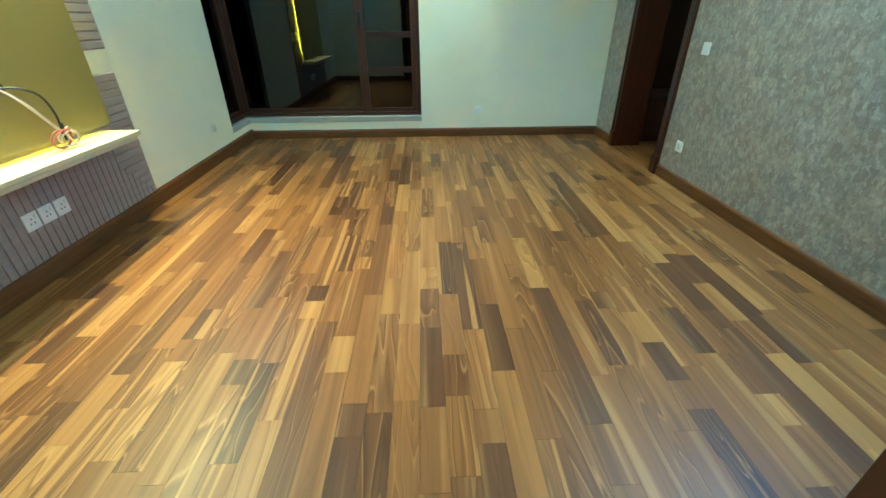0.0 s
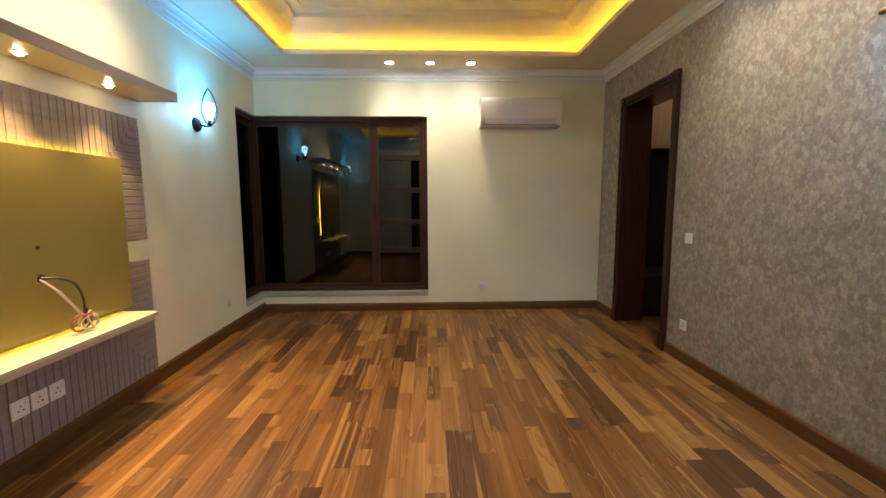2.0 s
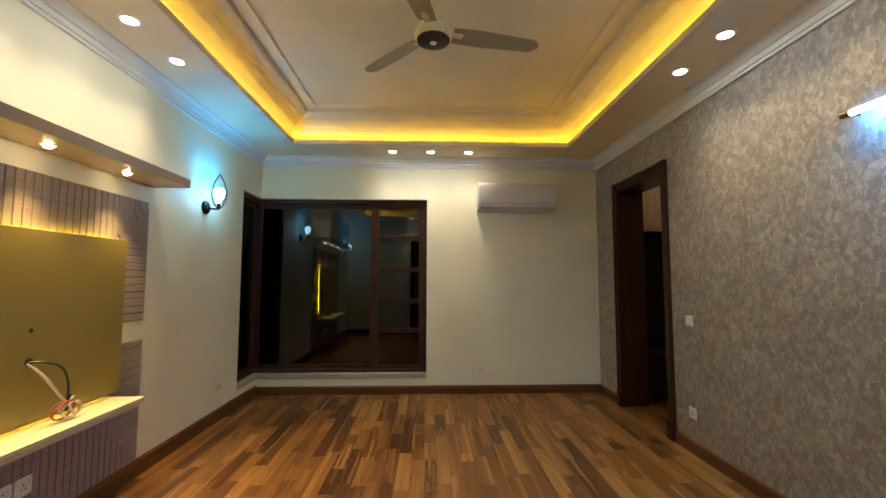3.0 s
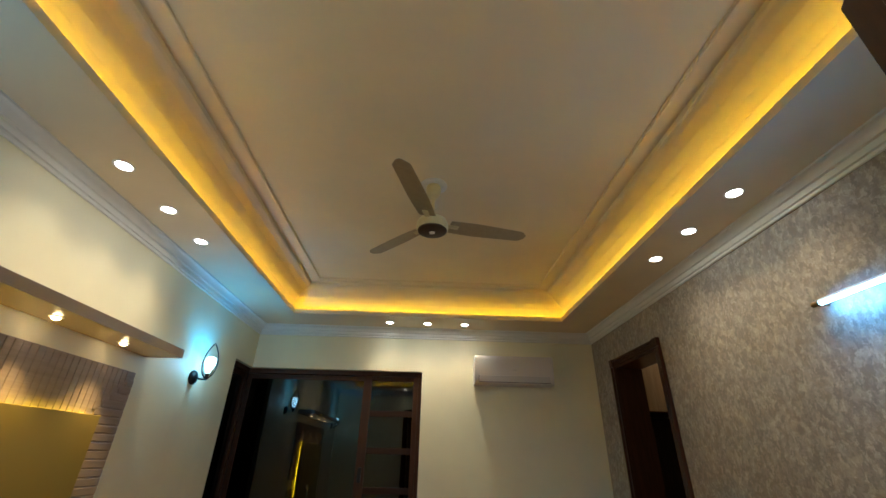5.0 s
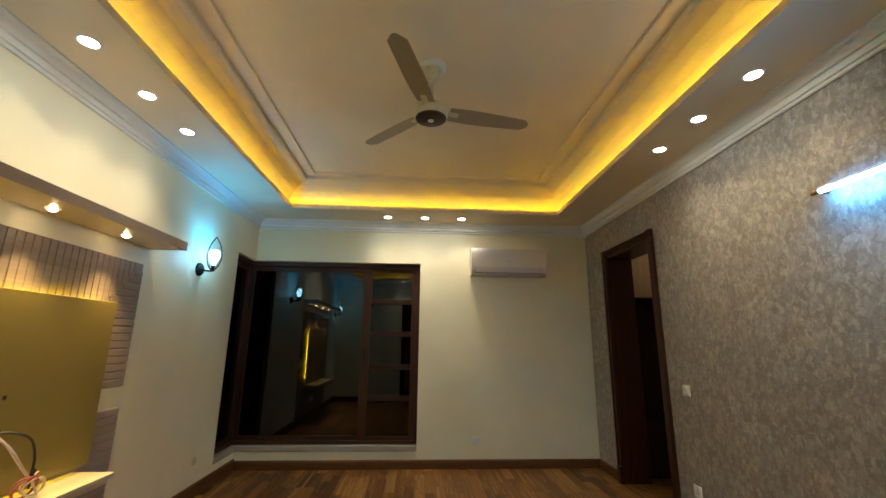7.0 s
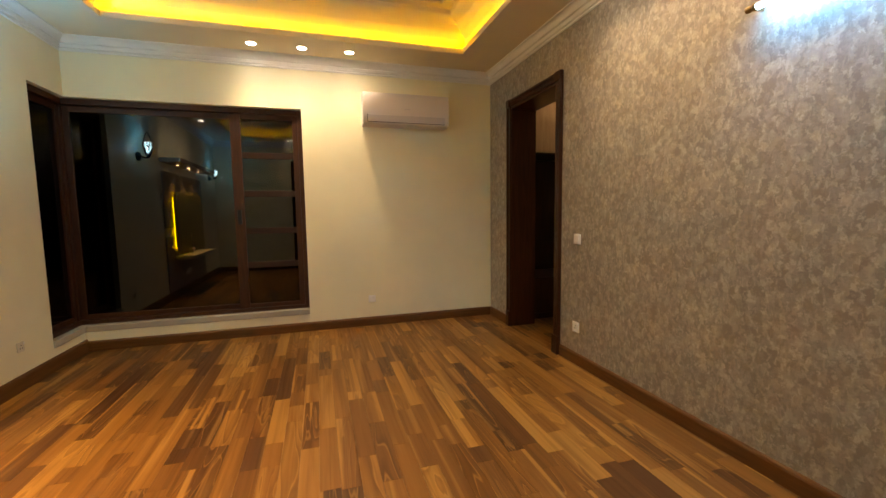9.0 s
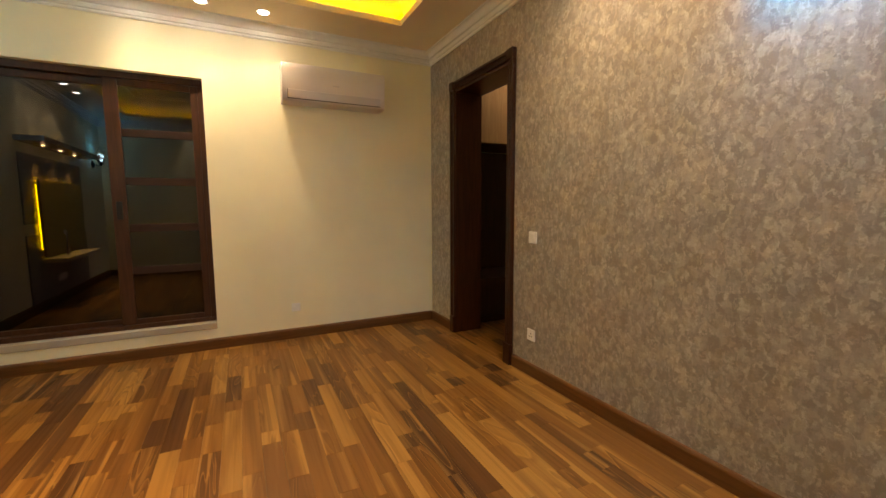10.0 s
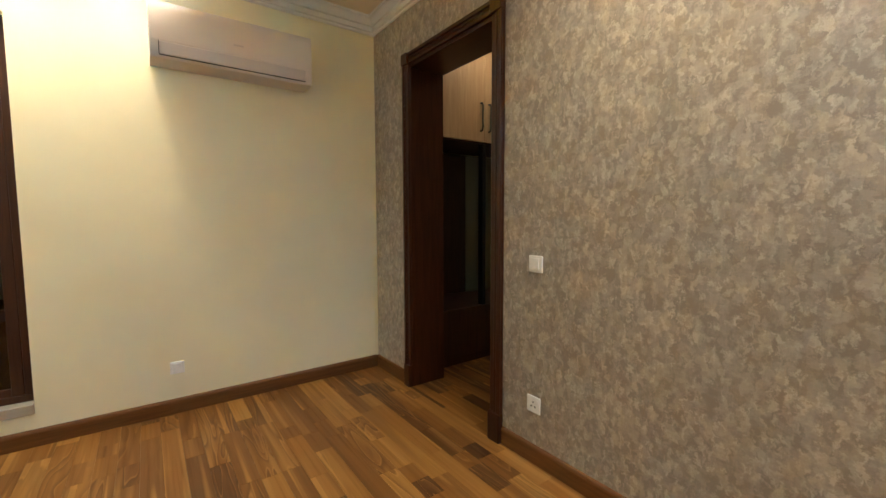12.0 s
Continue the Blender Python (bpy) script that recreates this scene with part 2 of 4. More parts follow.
def wallpaper_material():
    """Brushed plaster-look paper: overlapping short vertical dabs of grey and taupe."""
    m, nt, p = nodes_of("wallpaper")
    base = place(nt)
    ragged = node(nt, "ShaderNodeTexNoise", Scale=24.0, Detail=6.0, Roughness=0.75)
    nt.links.new(base, ragged.inputs["Vector"])
    push = nt.nodes.new("ShaderNodeVectorMath")
    push.operation = "MULTIPLY_ADD"
    nt.links.new(ragged.outputs["Color"], push.inputs[0])
    push.inputs[1].default_value = (0.0, 0.09, 0.12)
    nt.links.new(base, push.inputs[2])

    def dabs(sy, sz, soft):
        mp = nt.nodes.new("ShaderNodeMapping")
        mp.inputs["Scale"].default_value = (0.02, sy, sz)
        nt.links.new(push.outputs[0], mp.inputs["Vector"])
        v = node(nt, "ShaderNodeTexVoronoi", Scale=1.0, Randomness=1.0)
        v.feature = "SMOOTH_F1"
        v.inputs["Smoothness"].default_value = soft
        nt.links.new(mp.outputs[0], v.inputs["Vector"])
        bw = nt.nodes.new("ShaderNodeSeparateColor")
        nt.links.new(v.outputs["Color"], bw.inputs[0])
        return bw.outputs[0], bw.outputs[1]

    big, hue = dabs(33, 22, 0.45)
    small, _ = dabs(85, 52, 0.5)
    brush = noise_of(nt, place(nt, (1, 120, 26)), 1.0, 3, 0.65, 0.5)
    comb = noise_of(nt, place(nt, (1, 22, 105)), 1.0, 3, 0.65, 0.5)
    cloud = noise_of(nt, place(nt, (1, 9, 8)), 1.0, 3)
    wide = noise_of(nt, place(nt, (1, 2.2, 1.8)), 1.0, 3)
    h = maths(nt, "ADD", maths(nt, "MULTIPLY", big, 0.24), maths(nt, "MULTIPLY", small, 0.27))
    h = maths(nt, "ADD", h, maths(nt, "MULTIPLY", maths(nt, "ADD", brush, comb), 0.185))
    h = maths(nt, "ADD", h, maths(nt, "MULTIPLY", cloud, 0.12))
    col = ramp(nt, h, (0.36, (0.265, 0.226, 0.186)), (0.46, (0.325, 0.279, 0.230)), (0.56, (0.378, 0.326, 0.268)), (0.70, (0.47, 0.41, 0.335)))
    tint = ramp(nt, hue, (0.2, (0.96, 0.975, 0.98)), (0.5, (1.0, 1.0, 1.0)), (0.8, (1.03, 1.01, 0.95)))
    col = mix(nt, 1.0, col, tint, "MULTIPLY")
    fleck = maths(nt, "MULTIPLY", ramp(nt, small, (0.80, (0, 0, 0)), (0.90, (0.5, 0.5, 0.5))), brush)
    col = mix(nt, fleck, col, (0.58, 0.53, 0.44))
    col = mix(nt, 1.0, col, ramp(nt, wide, (0.3, (0.90, 0.90, 0.90)), (0.7, (1.08, 1.08, 1.08))), "MULTIPLY")
    nt.links.new(col, p.inputs["Base Color"])
    p.inputs["Roughness"].default_value = 0.5
    bump(nt, p, h, 0.22, 0.003)
    return m


def glass_material(name, tint=(0.92, 0.95, 0.94)):
    m, nt, p = nodes_of(name)
    p.inputs["Base Color"].default_value = (*tint, 1)
    p.inputs["Transmission Weight"].default_value = 1.0
    p.inputs["Roughness"].default_value = 0.0
    p.inputs["IOR"].default_value = 1.5
    return m


def tinted_pane(name, tint):
    """Grey solar glass: dark to look through, with a clear mirror image on its face."""
    m = bpy.data.materials.new(name)
    m.use_nodes = True
    nt = m.node_tree
    nt.nodes.remove(nt.nodes["Principled BSDF"])
    see = node(nt, "ShaderNodeBsdfTransparent", Color=(*tint, 1))
    gloss = node(nt, "ShaderNodeBsdfGlossy", Color=(0.97, 0.98, 1.0, 1), Roughness=0.0)
    fres = node(nt, "ShaderNodeFresnel", IOR=1.58)
    blend = nt.nodes.new("ShaderNodeMixShader")
    nt.links.new(fres.outputs[0], blend.inputs[0])
    nt.links.new(see.outputs[0], blend.inputs[1])
    nt.links.new(gloss.outputs[0], blend.inputs[2])
    nt.links.new(blend.outputs[0], nt.nodes["Material Output"].inputs["Surface"])
    return m


MAT_WALL = painted("cream_emulsion", (0.83, 0.77, 0.54))
MAT_CEIL = painted("ceiling_white", (0.80, 0.685, 0.47), 0.6)
MAT_TRIM = painted("cornice_white", (0.80, 0.78, 0.72), 0.5, 0.03, 0.05)
MAT_PAPER = wallpaper_material()
MAT_STAVE = stave_material()
MAT_SUB = plain("screed", (0.035, 0.018, 0.009), 0.8)
MAT_SKIRT_X = dark_wood("skirting_wood_x", (0.092, 0.037, 0.011), (0.168, 0.072, 0.021), "x", 0.35)
MAT_SKIRT_Y = dark_wood("skirting_wood_y", (0.092, 0.037, 0.011), (0.168, 0.072, 0.021), "y", 0.35)
MAT_DOOR_Z = dark_wood("door_wood_upright", (0.026, 0.0078, 0.003), (0.064, 0.0195, 0.0072), "z", 0.28)
MAT_DOOR_Y = dark_wood("door_wood_cross", (0.026, 0.0078, 0.003), (0.064, 0.0195, 0.0072), "y", 0.28)
MAT_FRAME = dark_wood("window_wood", (0.030, 0.010, 0.0038), (0.064, 0.022, 0.008), "z", 0.5)
MAT_BAR = dark_wood("glazing_bar_wood", (0.018, 0.007, 0.004), (0.038, 0.015, 0.008), "x", 0.75)
MAT_GLASS = tinted_pane("window_glass", (0.11, 0.115, 0.11))
MAT_SHADE = glass_material("shade_glass", (0.97, 0.99, 1.0))
MAT_MARBLE = painted("sill_marble", (0.40, 0.36, 0.30), 0.25, 0.12, 0)
MAT_PLASTIC = plain("white_plastic", (0.82, 0.80, 0.76), 0.3)
MAT_PLATE = plain("cream_plastic", (0.66, 0.60, 0.46), 0.4)
MAT_AC = painted("ac_plastic", (0.64, 0.585, 0.545), 0.35, 0.015, 0)
MAT_AC_GREY = painted("ac_flap", (0.52, 0.475, 0.465), 0.35, 0.02, 0)
MAT_SLOT = plain("dark_slot", (0.015, 0.013, 0.012), 0.6)
MAT_BLACK = plain("black_metal", (0.016, 0.016, 0.017), 0.35, 0.6)
MAT_FLUTE = dark_wood("fluted_laminate", (0.27, 0.215, 0.19), (0.34, 0.275, 0.245), "y", 0.42)
MAT_TVPANEL = painted("media_panel_lacquer", (0.28, 0.215, 0.048), 0.30, 0.04, 0.03)
MAT_SHELF = painted("shelf_lacquer", (0.62, 0.55, 0.35), 0.35, 0.03, 0.03)
MAT_PELMET = painted("pelmet_laminate", (0.38, 0.295, 0.24), 0.24, 0.05, 0.03)
MAT_FAN = plain("fan_cream_enamel", (0.62, 0.55, 0.33), 0.35)
# blades: same cream as the fan body, in a darker tone
MAT_FAN_BLADE = plain("fan_blade_dark_cream", (0.34, 0.28, 0.17), 0.35)
MAT_FAN_DARK = plain("fan_brown_cap", (0.045, 0.022, 0.014), 0.35)
MAT_OAK = dark_wood("light_oak_laminate", (0.42, 0.25, 0.115), (0.55, 0.36, 0.18), "z", 0.4)
MAT_ROBE = dark_wood("wardrobe_wood", (0.030, 0.012, 0.007), (0.060, 0.024, 0.012), "z", 0.4)
MAT_BACK = painted("olive_panel", (0.16, 0.15, 0.10), 0.5)
MAT_BRASS = plain("antique_brass", (0.30, 0.20, 0.09), 0.35, 0.9)
MAT_CABLE_BLACK = plain("black_cable", (0.02, 0.02, 0.02), 0.45)
MAT_CABLE_WHITE = plain("white_cable", (0.62, 0.50, 0.46), 0.45)
MAT_CABLE_PINK = plain("red_cable", (0.26, 0.06, 0.05), 0.45)
GLOW_DOWN = glow("downlight_lens", (1.0, 0.93, 0.80), 45.0)
GLOW_SPOT = glow("spot_lens", (1.0, 0.68, 0.32), 42.0)
GLOW_BULB = glow("cool_bulb", (0.55, 0.92, 1.0), 13.0)
GLOW_TUBE = glow("tube_lamp", TUBE_COL, TUBE_STR)
GLOW_COVE = glow("cove_led", LED_COL, LED_COVE)
GLOW_TV = glow("media_led", LED_COL, LED_TV)

# ---------------------------------------------------------------- shell
TOP = 3.45
setting("floor", boxes((LW - 0.3, 5.0, FW - 1.9, 5.6, -0.12, -0.013)), MAT_SUB)
setting("wall_left", boxes(
    (LW - 0.24, LW, FW - 0.24, WIN_Y, 0, TOP), (LW - 0.24, LW, WIN_Y, BW, 0, 0.19), (LW - 0.24, LW, WIN_Y, BW, HEAD, TOP)), MAT_WALL,
    "cream painted wall with a corner window")
setting("wall_back", boxes(
    (LW - 0.24, WIN_R, BW, BW + 0.24, 0, 0.19), (LW - 0.24, WIN_R, BW, BW + 0.24, HEAD, TOP), (WIN_R, RW + 0.3, BW, BW + 0.24, 0, TOP)), MAT_WALL,
    "cream painted wall beside the corner window")
DOOR_Y0, DOOR_Y1, DOOR_Z = 3.66, 4.625, 2.43       # rough opening in the papered wall
setting("wall_right", boxes(
    (RW, RW + 0.3, FW - 0.24, DOOR_Y0, 0, TOP), (RW, RW + 0.3, DOOR_Y1, BW, 0, TOP), (RW, RW + 0.3, DOOR_Y0, DOOR_Y1, DOOR_Z, TOP)), MAT_PAPER,
    "wall in mottled grey-taupe plaster-look wallpaper")
ENT_X0, ENT_X1, ENT_Z = -0.10, 0.80, 2.43
setting("wall_front", boxes(
    (LW, ENT_X0, FW - 0.24, FW, 0, TOP), (ENT_X1, RW, FW - 0.24, FW, 0, TOP), (ENT_X0, ENT_X1, FW - 0.24, FW, ENT_Z, TOP)), MAT_WALL)

# ceiling: soffit with an upstand lip, light trough, riser, ring and raised middle
bm = bmesh.new()
def frame_faces(bm, outer, inner, zo, zi):
    a = [bm.verts.new((x, y, zo)) for x, y in ((outer[0], outer[2]), (outer[1], outer[2]), (outer[1], outer[3]), (outer[0], outer[3]))]
    b = [bm.verts.new((x, y, zi)) for x, y in ((inner[0], inner[2]), (inner[1], inner[2]), (inner[1], inner[3]), (inner[0], inner[3]))]
    for k in range(4):
        bm.faces.new((a[k], a[(k + 1) % 4], b[(k + 1) % 4], b[k]))
def grown(rect, d):
    return (rect[0] - d, rect[1] + d, rect[2] - d, rect[3] + d)
ROOM = (LW, RW, FW, BW)
frame_faces(bm, ROOM, LIP, SOFFIT, SOFFIT)                                  # soffit
RING_IN = grown(LIP, -0.194)
frame_faces(bm, LIP, LIP, SOFFIT, SOFFIT + 0.050)                           # lip face
frame_faces(bm, LIP, grown(LIP, 0.006), SOFFIT + 0.050, SOFFIT + 0.050)     # lip top
frame_faces(bm, grown(LIP, 0.006), grown(LIP, 0.006), SOFFIT + 0.050, SOFFIT + 0.002)
frame_faces(bm, grown(LIP, 0.006), grown(LIP, 0.075), SOFFIT + 0.002, SOFFIT + 0.002)   # trough floor
curve = [(0.075, SOFFIT + 0.002), (0.075, 2.985), (0.062, 3.030), (0.030, 3.085), (-0.020, 3.135), (-0.085, 3.175), (-0.150, 3.197), (-0.182, RING)]
for (da, za), (db, zb) in zip(curve, curve[1:]):                            # curved cove above the trough
    frame_faces(bm, grown(LIP, da), grown(LIP, db), za, zb)
frame_faces(bm, grown(RING_IN, 0.012), RING_IN, RING, RING + 0.012)
frame_faces(bm, RING_IN, RING_IN, RING + 0.012, TRAY)                               # step
a = [bm.verts.new((x, y, TRAY)) for x, y in ((RING_IN[0], RING_IN[2]), (RING_IN[1], RING_IN[2]), (RING_IN[1], RING_IN[3]), (RING_IN[0], RING_IN[3]))]
bm.faces.new(a)
setting("ceiling", bm, MAT_CEIL, "tray ceiling with a lit cove round its raised middle")
setting("ceiling_slab", boxes((LW - 0.24, RW + 0.3, FW - 0.24, BW + 0.24, TOP, TOP + 0.1)), MAT_CEIL)

# bead moulding on the raised middle, cornice along the walls
bm = bmesh.new()
BEAD = grown(LIP, -0.300)
sweep_rect(bm, BEAD, ((0, TRAY), (0.001, TRAY - 0.012), (0.007, TRAY - 0.018), (0.016, TRAY - 0.018), (0.022, TRAY - 0.012), (0.024, TRAY)))
setting("trim_bead", bm, MAT_CEIL, smooth=True)
bm = bmesh.new()
sweep_rect(bm, ROOM, ((0, SOFFIT - 0.125), (0.012, SOFFIT - 0.125), (0.016, SOFFIT - 0.119), (0.016, SOFFIT - 0.112), (0.008, SOFFIT - 0.108),
                      (0.008, SOFFIT - 0.102), (0.022, SOFFIT - 0.098), (0.026, SOFFIT - 0.072), (0.020, SOFFIT - 0.068), (0.020, SOFFIT - 0.062),
                      (0.036, SOFFIT - 0.058), (0.042, SOFFIT - 0.040), (0.054, SOFFIT - 0.022), (0.072, SOFFIT - 0.012), (0.084, SOFFIT - 0.012), (0.086, SOFFIT)))
setting("trim_cornice", bm, MAT_TRIM, "stepped white plaster cornice", True)

# skirting with a rounded top
def skirting(name, xa, ya, xb, yb, nx, ny, material, tall=1.0):
    """From a to b along a wall; (nx, ny) points into the room."""
    bm = bmesh.new()
    prof = ((0, 0), (0.016, 0), (0.016, 0.078), (0.013, 0.090), (0.007, 0.098), (0, 0.10))
    ends = []
    for x, y in ((xa, ya), (xb, yb)):
        ends.append([bm.verts.new((x + nx * d, y + ny * d, z * tall)) for d, z in prof])
    for k in range(len(prof) - 1):
        bm.faces.new((ends[0][k], ends[0][k + 1], ends[1][k + 1], ends[1][k]))
    for e in ends:
        bm.faces.new(e)
    setting(name, bm, material, "dark brown timber skirting board")


skirting("baseboard_back", LW + 0.017, BW, RW - 0.017, BW, 0, -1, MAT_SKIRT_X)
skirting("baseboard_left", LW, FW, LW, BW, 1, 0, MAT_SKIRT_Y, 1.2)
skirting("baseboard_right_1", RW, FW, RW, 3.604, -1, 0, MAT_SKIRT_Y)
skirting("baseboard_right_2", RW, 4.665, RW, BW, -1, 0, MAT_SKIRT_Y)
skirting("baseboard_front_1", LW + 0.017, FW, -0.19, FW, 0, 1, MAT_SKIRT_X)
skirting("baseboard_front_2", 0.89, FW, RW - 0.017, FW, 0, 1, MAT_SKIRT_X)

# rooms beyond: dressing room and entrance passage
setting("wall_dressing", boxes((4.75, 4.95, 2.9, 5.55, 0, 3.0), (RW + 0.3, 4.95, 2.7, 2.9, 0, 3.0), (RW + 0.3, 4.95, 5.407, 5.6, 0, 3.0)), MAT_WALL)
setting("ceiling_dressing", boxes((RW + 0.3, 4.95, 2.7, 5.6, 2.93, 3.05)), MAT_CEIL)
setting("wall_passage", boxes((-1.2, -1.0, FW - 1.9, FW - 0.24, 0, 2.9), (1.8, 2.0, FW - 1.9, FW - 0.24, 0, 2.9), (-1.2, 2.0, FW - 2.1, FW - 1.9, 0, 2.9)), MAT_WALL)
setting("ceiling_passage", boxes((-1.2, 2.0, FW - 2.1, FW - 0.24, 2.9, 3.0)), MAT_CEIL)

# ---------------------------------------------------------------- corner window
GY, GX = BW + 0.115, LW - 0.115                     # planes of the glass
win = thing("window_1", (-0.8, GY, SILL), "dark brown timber corner window with a sliding sash, night outside", "window")
tagged(win, kind="structure")
FB, FT = SILL, HEAD
part("window_sill", boxes((GX - 0.09, WIN_R, BW - 0.012, BW + 0.235, 0.19, SILL), bev=0.006), MAT_MARBLE, win, "pale marble sill")
part("window_sill", boxes((GX - 0.09, LW + 0.012, WIN_Y, BW - 0.012, 0.19, SILL), bev=0.006), MAT_MARBLE, win, "pale marble sill")
def jamb(name, *row):
    return part(name, boxes(row, bev=0.004), MAT_FRAME, win)
jamb("window_head", GX - 0.05, WIN_R, GY - 0.055, GY + 0.065, FT - 0.055, FT)
jamb("window_head", GX - 0.05, GX + 0.065, WIN_Y, GY - 0.055, FT - 0.055, FT)
jamb("bottom_rail", GX - 0.05, WIN_R, GY - 0.055, GY + 0.065, FB, FB + 0.04)
jamb("bottom_rail", GX - 0.05, GX + 0.065, WIN_Y, GY - 0.055, FB, FB + 0.04)
jamb("side_post", WIN_R - 0.045, WIN_R, GY - 0.055, GY + 0.065, FB + 0.04, FT - 0.055)
jamb("side_post", GX - 0.05, GX + 0.065, WIN_Y, WIN_Y + 0.04, FB + 0.04, FT - 0.055)
jamb("corner_post", GX - 0.045, GX + 0.035, GY - 0.035, GY + 0.045, FB + 0.04, FT - 0.055)
def sash(x0, x1, y, stile_l, stile_r, rails=()):
    s = part("sash", boxes((x0, x0 + stile_l, y - 0.02, y + 0.02, FB + 0.04, FT - 0.055), (x1 - stile_r, x1, y - 0.02, y + 0.02, FB + 0.04, FT - 0.055),
                           (x0 + stile_l, x1 - stile_r, y - 0.02, y + 0.02, FB + 0.04, FB + 0.085), (x0 + stile_l, x1 - stile_r, y - 0.02, y + 0.02, FT - 0.11, FT - 0.055),
                           bev=0.004), MAT_FRAME, win)
    part("pane", boxes((x0 + stile_l - 0.005, x1 - stile_r + 0.005, y - 0.003, y + 0.003, FB + 0.08, FT - 0.105)), MAT_GLASS, s)
    for z in rails:
        part("glazing_bar", boxes((x0 + stile_l, x1 - stile_r, y - 0.014, y - 0.004, z - 0.033, z + 0.033), bev=0.004), MAT_BAR, s)
    return s
sash(GX + 0.035, -0.345, GY + 0.026, 0.05, 0.10)
right_sash = sash(-0.455, WIN_R - 0.046, GY - 0.024, 0.10, 0.055, (1.92, 1.52, 1.125, 0.76))
part("latch", boxes((-0.425, -0.385, GY - 0.062, GY - 0.044, 1.20, 1.35), bev=0.005), MAT_BLACK, right_sash, "black sash latch")
left_sash = part("sash", boxes((GX - 0.02, GX + 0.02, WIN_Y + 0.04, WIN_Y + 0.085, FB + 0.04, FT - 0.055), (GX - 0.02, GX + 0.02, GY - 0.08, GY - 0.036, FB + 0.04, FT - 0.055),
     (GX - 0.02, GX + 0.02, WIN_Y + 0.085, GY - 0.08, FB + 0.04, FB + 0.085), (GX - 0.02, GX + 0.02, WIN_Y + 0.085, GY - 0.08, FT - 0.11, FT - 0.055), bev=0.004), MAT_FRAME, win)
part("pane", boxes((GX - 0.003, GX + 0.003, WIN_Y + 0.08, GY - 0.075, FB + 0.08, FT - 0.105)), MAT_GLASS, left_sash)

# ---------------------------------------------------------------- doorway to the dressing room
dw = thing("door_1", (RW, 4.14, 0), "open doorway with a dark stained timber lining and moulded architrave", "doorway")
tagged(dw, kind="structure")
IY0, IY1, IZ = 3.70, 4.585, 2.395                   # clear opening
part("lining", boxes((RW - 0.004, RW + 0.295, IY1, DOOR_Y1, 0, IZ + 0.035), bev=0.003), MAT_DOOR_Z, dw)
part("lining", boxes((RW - 0.004, RW + 0.295, DOOR_Y0, IY0, 0, IZ + 0.035), bev=0.003), MAT_DOOR_Z, dw)
part("head_lining", boxes((RW - 0.004, RW + 0.295, IY0, IY1, IZ, IZ + 0.035), bev=0.003), MAT_DOOR_Y, dw)
def architrave(y0, y1, outer_low):
    w = y1 - y0
    rows = [(RW - 0.020, RW, y0, y1, 0.17, 2.415)]
    a, b = (0.0, 0.35) if outer_low else (0.65, 1.0)
    rows.append((RW - 0.032, RW - 0.020, y0 + a * w, y0 + b * w, 0.17, 2.415))
    rows.append((RW - 0.026, RW - 0.020, y0 + 0.45 * w, y0 + 0.62 * w, 0.17, 2.415))
    part("architrave", boxes(*rows, bev=0.003), MAT_DOOR_Z, dw)
    part("plinth_block", boxes((RW - 0.038, RW, y0 - 0.002, y1 + 0.002, 0, 0.17), bev=0.004), MAT_DOOR_Z, dw)
    part("corner_block", boxes((RW - 0.038, RW, y0 - 0.002, y1 + 0.002, 2.415, 2.495), bev=0.004), MAT_DOOR_Z, dw)
architrave(3.607, 3.695, True)
architrave(4.59, 4.66, False)
part("head_architrave", boxes((RW - 0.020, RW, 3.701, 4.584, 2.42, 2.49), (RW - 0.032, RW - 0.020, 3.701, 4.584, 2.465, 2.49),
                              (RW - 0.026, RW - 0.020, 3.701, 4.584, 2.445, 2.456), bev=0.003), MAT_DOOR_Y, dw)

# wardrobe seen through the doorway
robe = thing("wardrobe", (3.4, 4.76, 0), "dark wardrobe with light oak loft doors above an open bay", "wardrobe")
WY = 4.76
part("base_drawer", boxes((2.80, 4.70, WY, 5.38, 0.0, 0.07), (2.80, 4.70, WY - 0.012, 5.38, 0.075, 0.50), bev=0.003), MAT_ROBE, robe)
part("side_panel", boxes((2.78, 2.80, WY, 5.39, 0, 2.90)), MAT_ROBE, robe)
part("side_panel", boxes((4.70, 4.72, WY, 5.39, 0, 2.90)), MAT_ROBE, robe)
part("back_panel", boxes((2.80, 3.60, 5.38, 5.40, 0.50, 1.96)), MAT_ROBE, robe)
part("back_panel", boxes((3.602, 4.70, 5.38, 5.40, 0.50, 1.96)), MAT_BACK, robe, "olive back panel")
part("divider", boxes((3.295, 3.335, WY, WY + 0.06, 0.50, 1.96), bev=0.003), MAT_BLACK, robe)
part("loft_box", boxes((2.80, 4.70, WY + 0.02, 5.38, 1.965, 2.90)), MAT_ROBE, robe)
for k, (xa, xb) in enumerate(((2.80, 3.316), (3.320, 3.836), (3.840, 4.27), (4.274, 4.70))):
    d = part("loft_door", boxes((xa, xb, WY, WY + 0.019, 1.975, 2.90), bev=0.002), MAT_OAK, robe, "light oak laminate door")
    hx = xb - 0.045 if k % 2 == 0 else xa + 0.045
    part("handle", add_tube(bmesh.new(), smooth_path([(hx, WY, 2.07), (hx, WY - 0.022, 2.075), (hx, WY - 0.03, 2.11), (hx, WY - 0.026, 2.19), (hx, WY - 0.03, 2.27), (hx, WY - 0.022, 2.305), (hx, WY, 2.31)], 5), 0.007), MAT_BLACK, d, "dark bow handle", True)

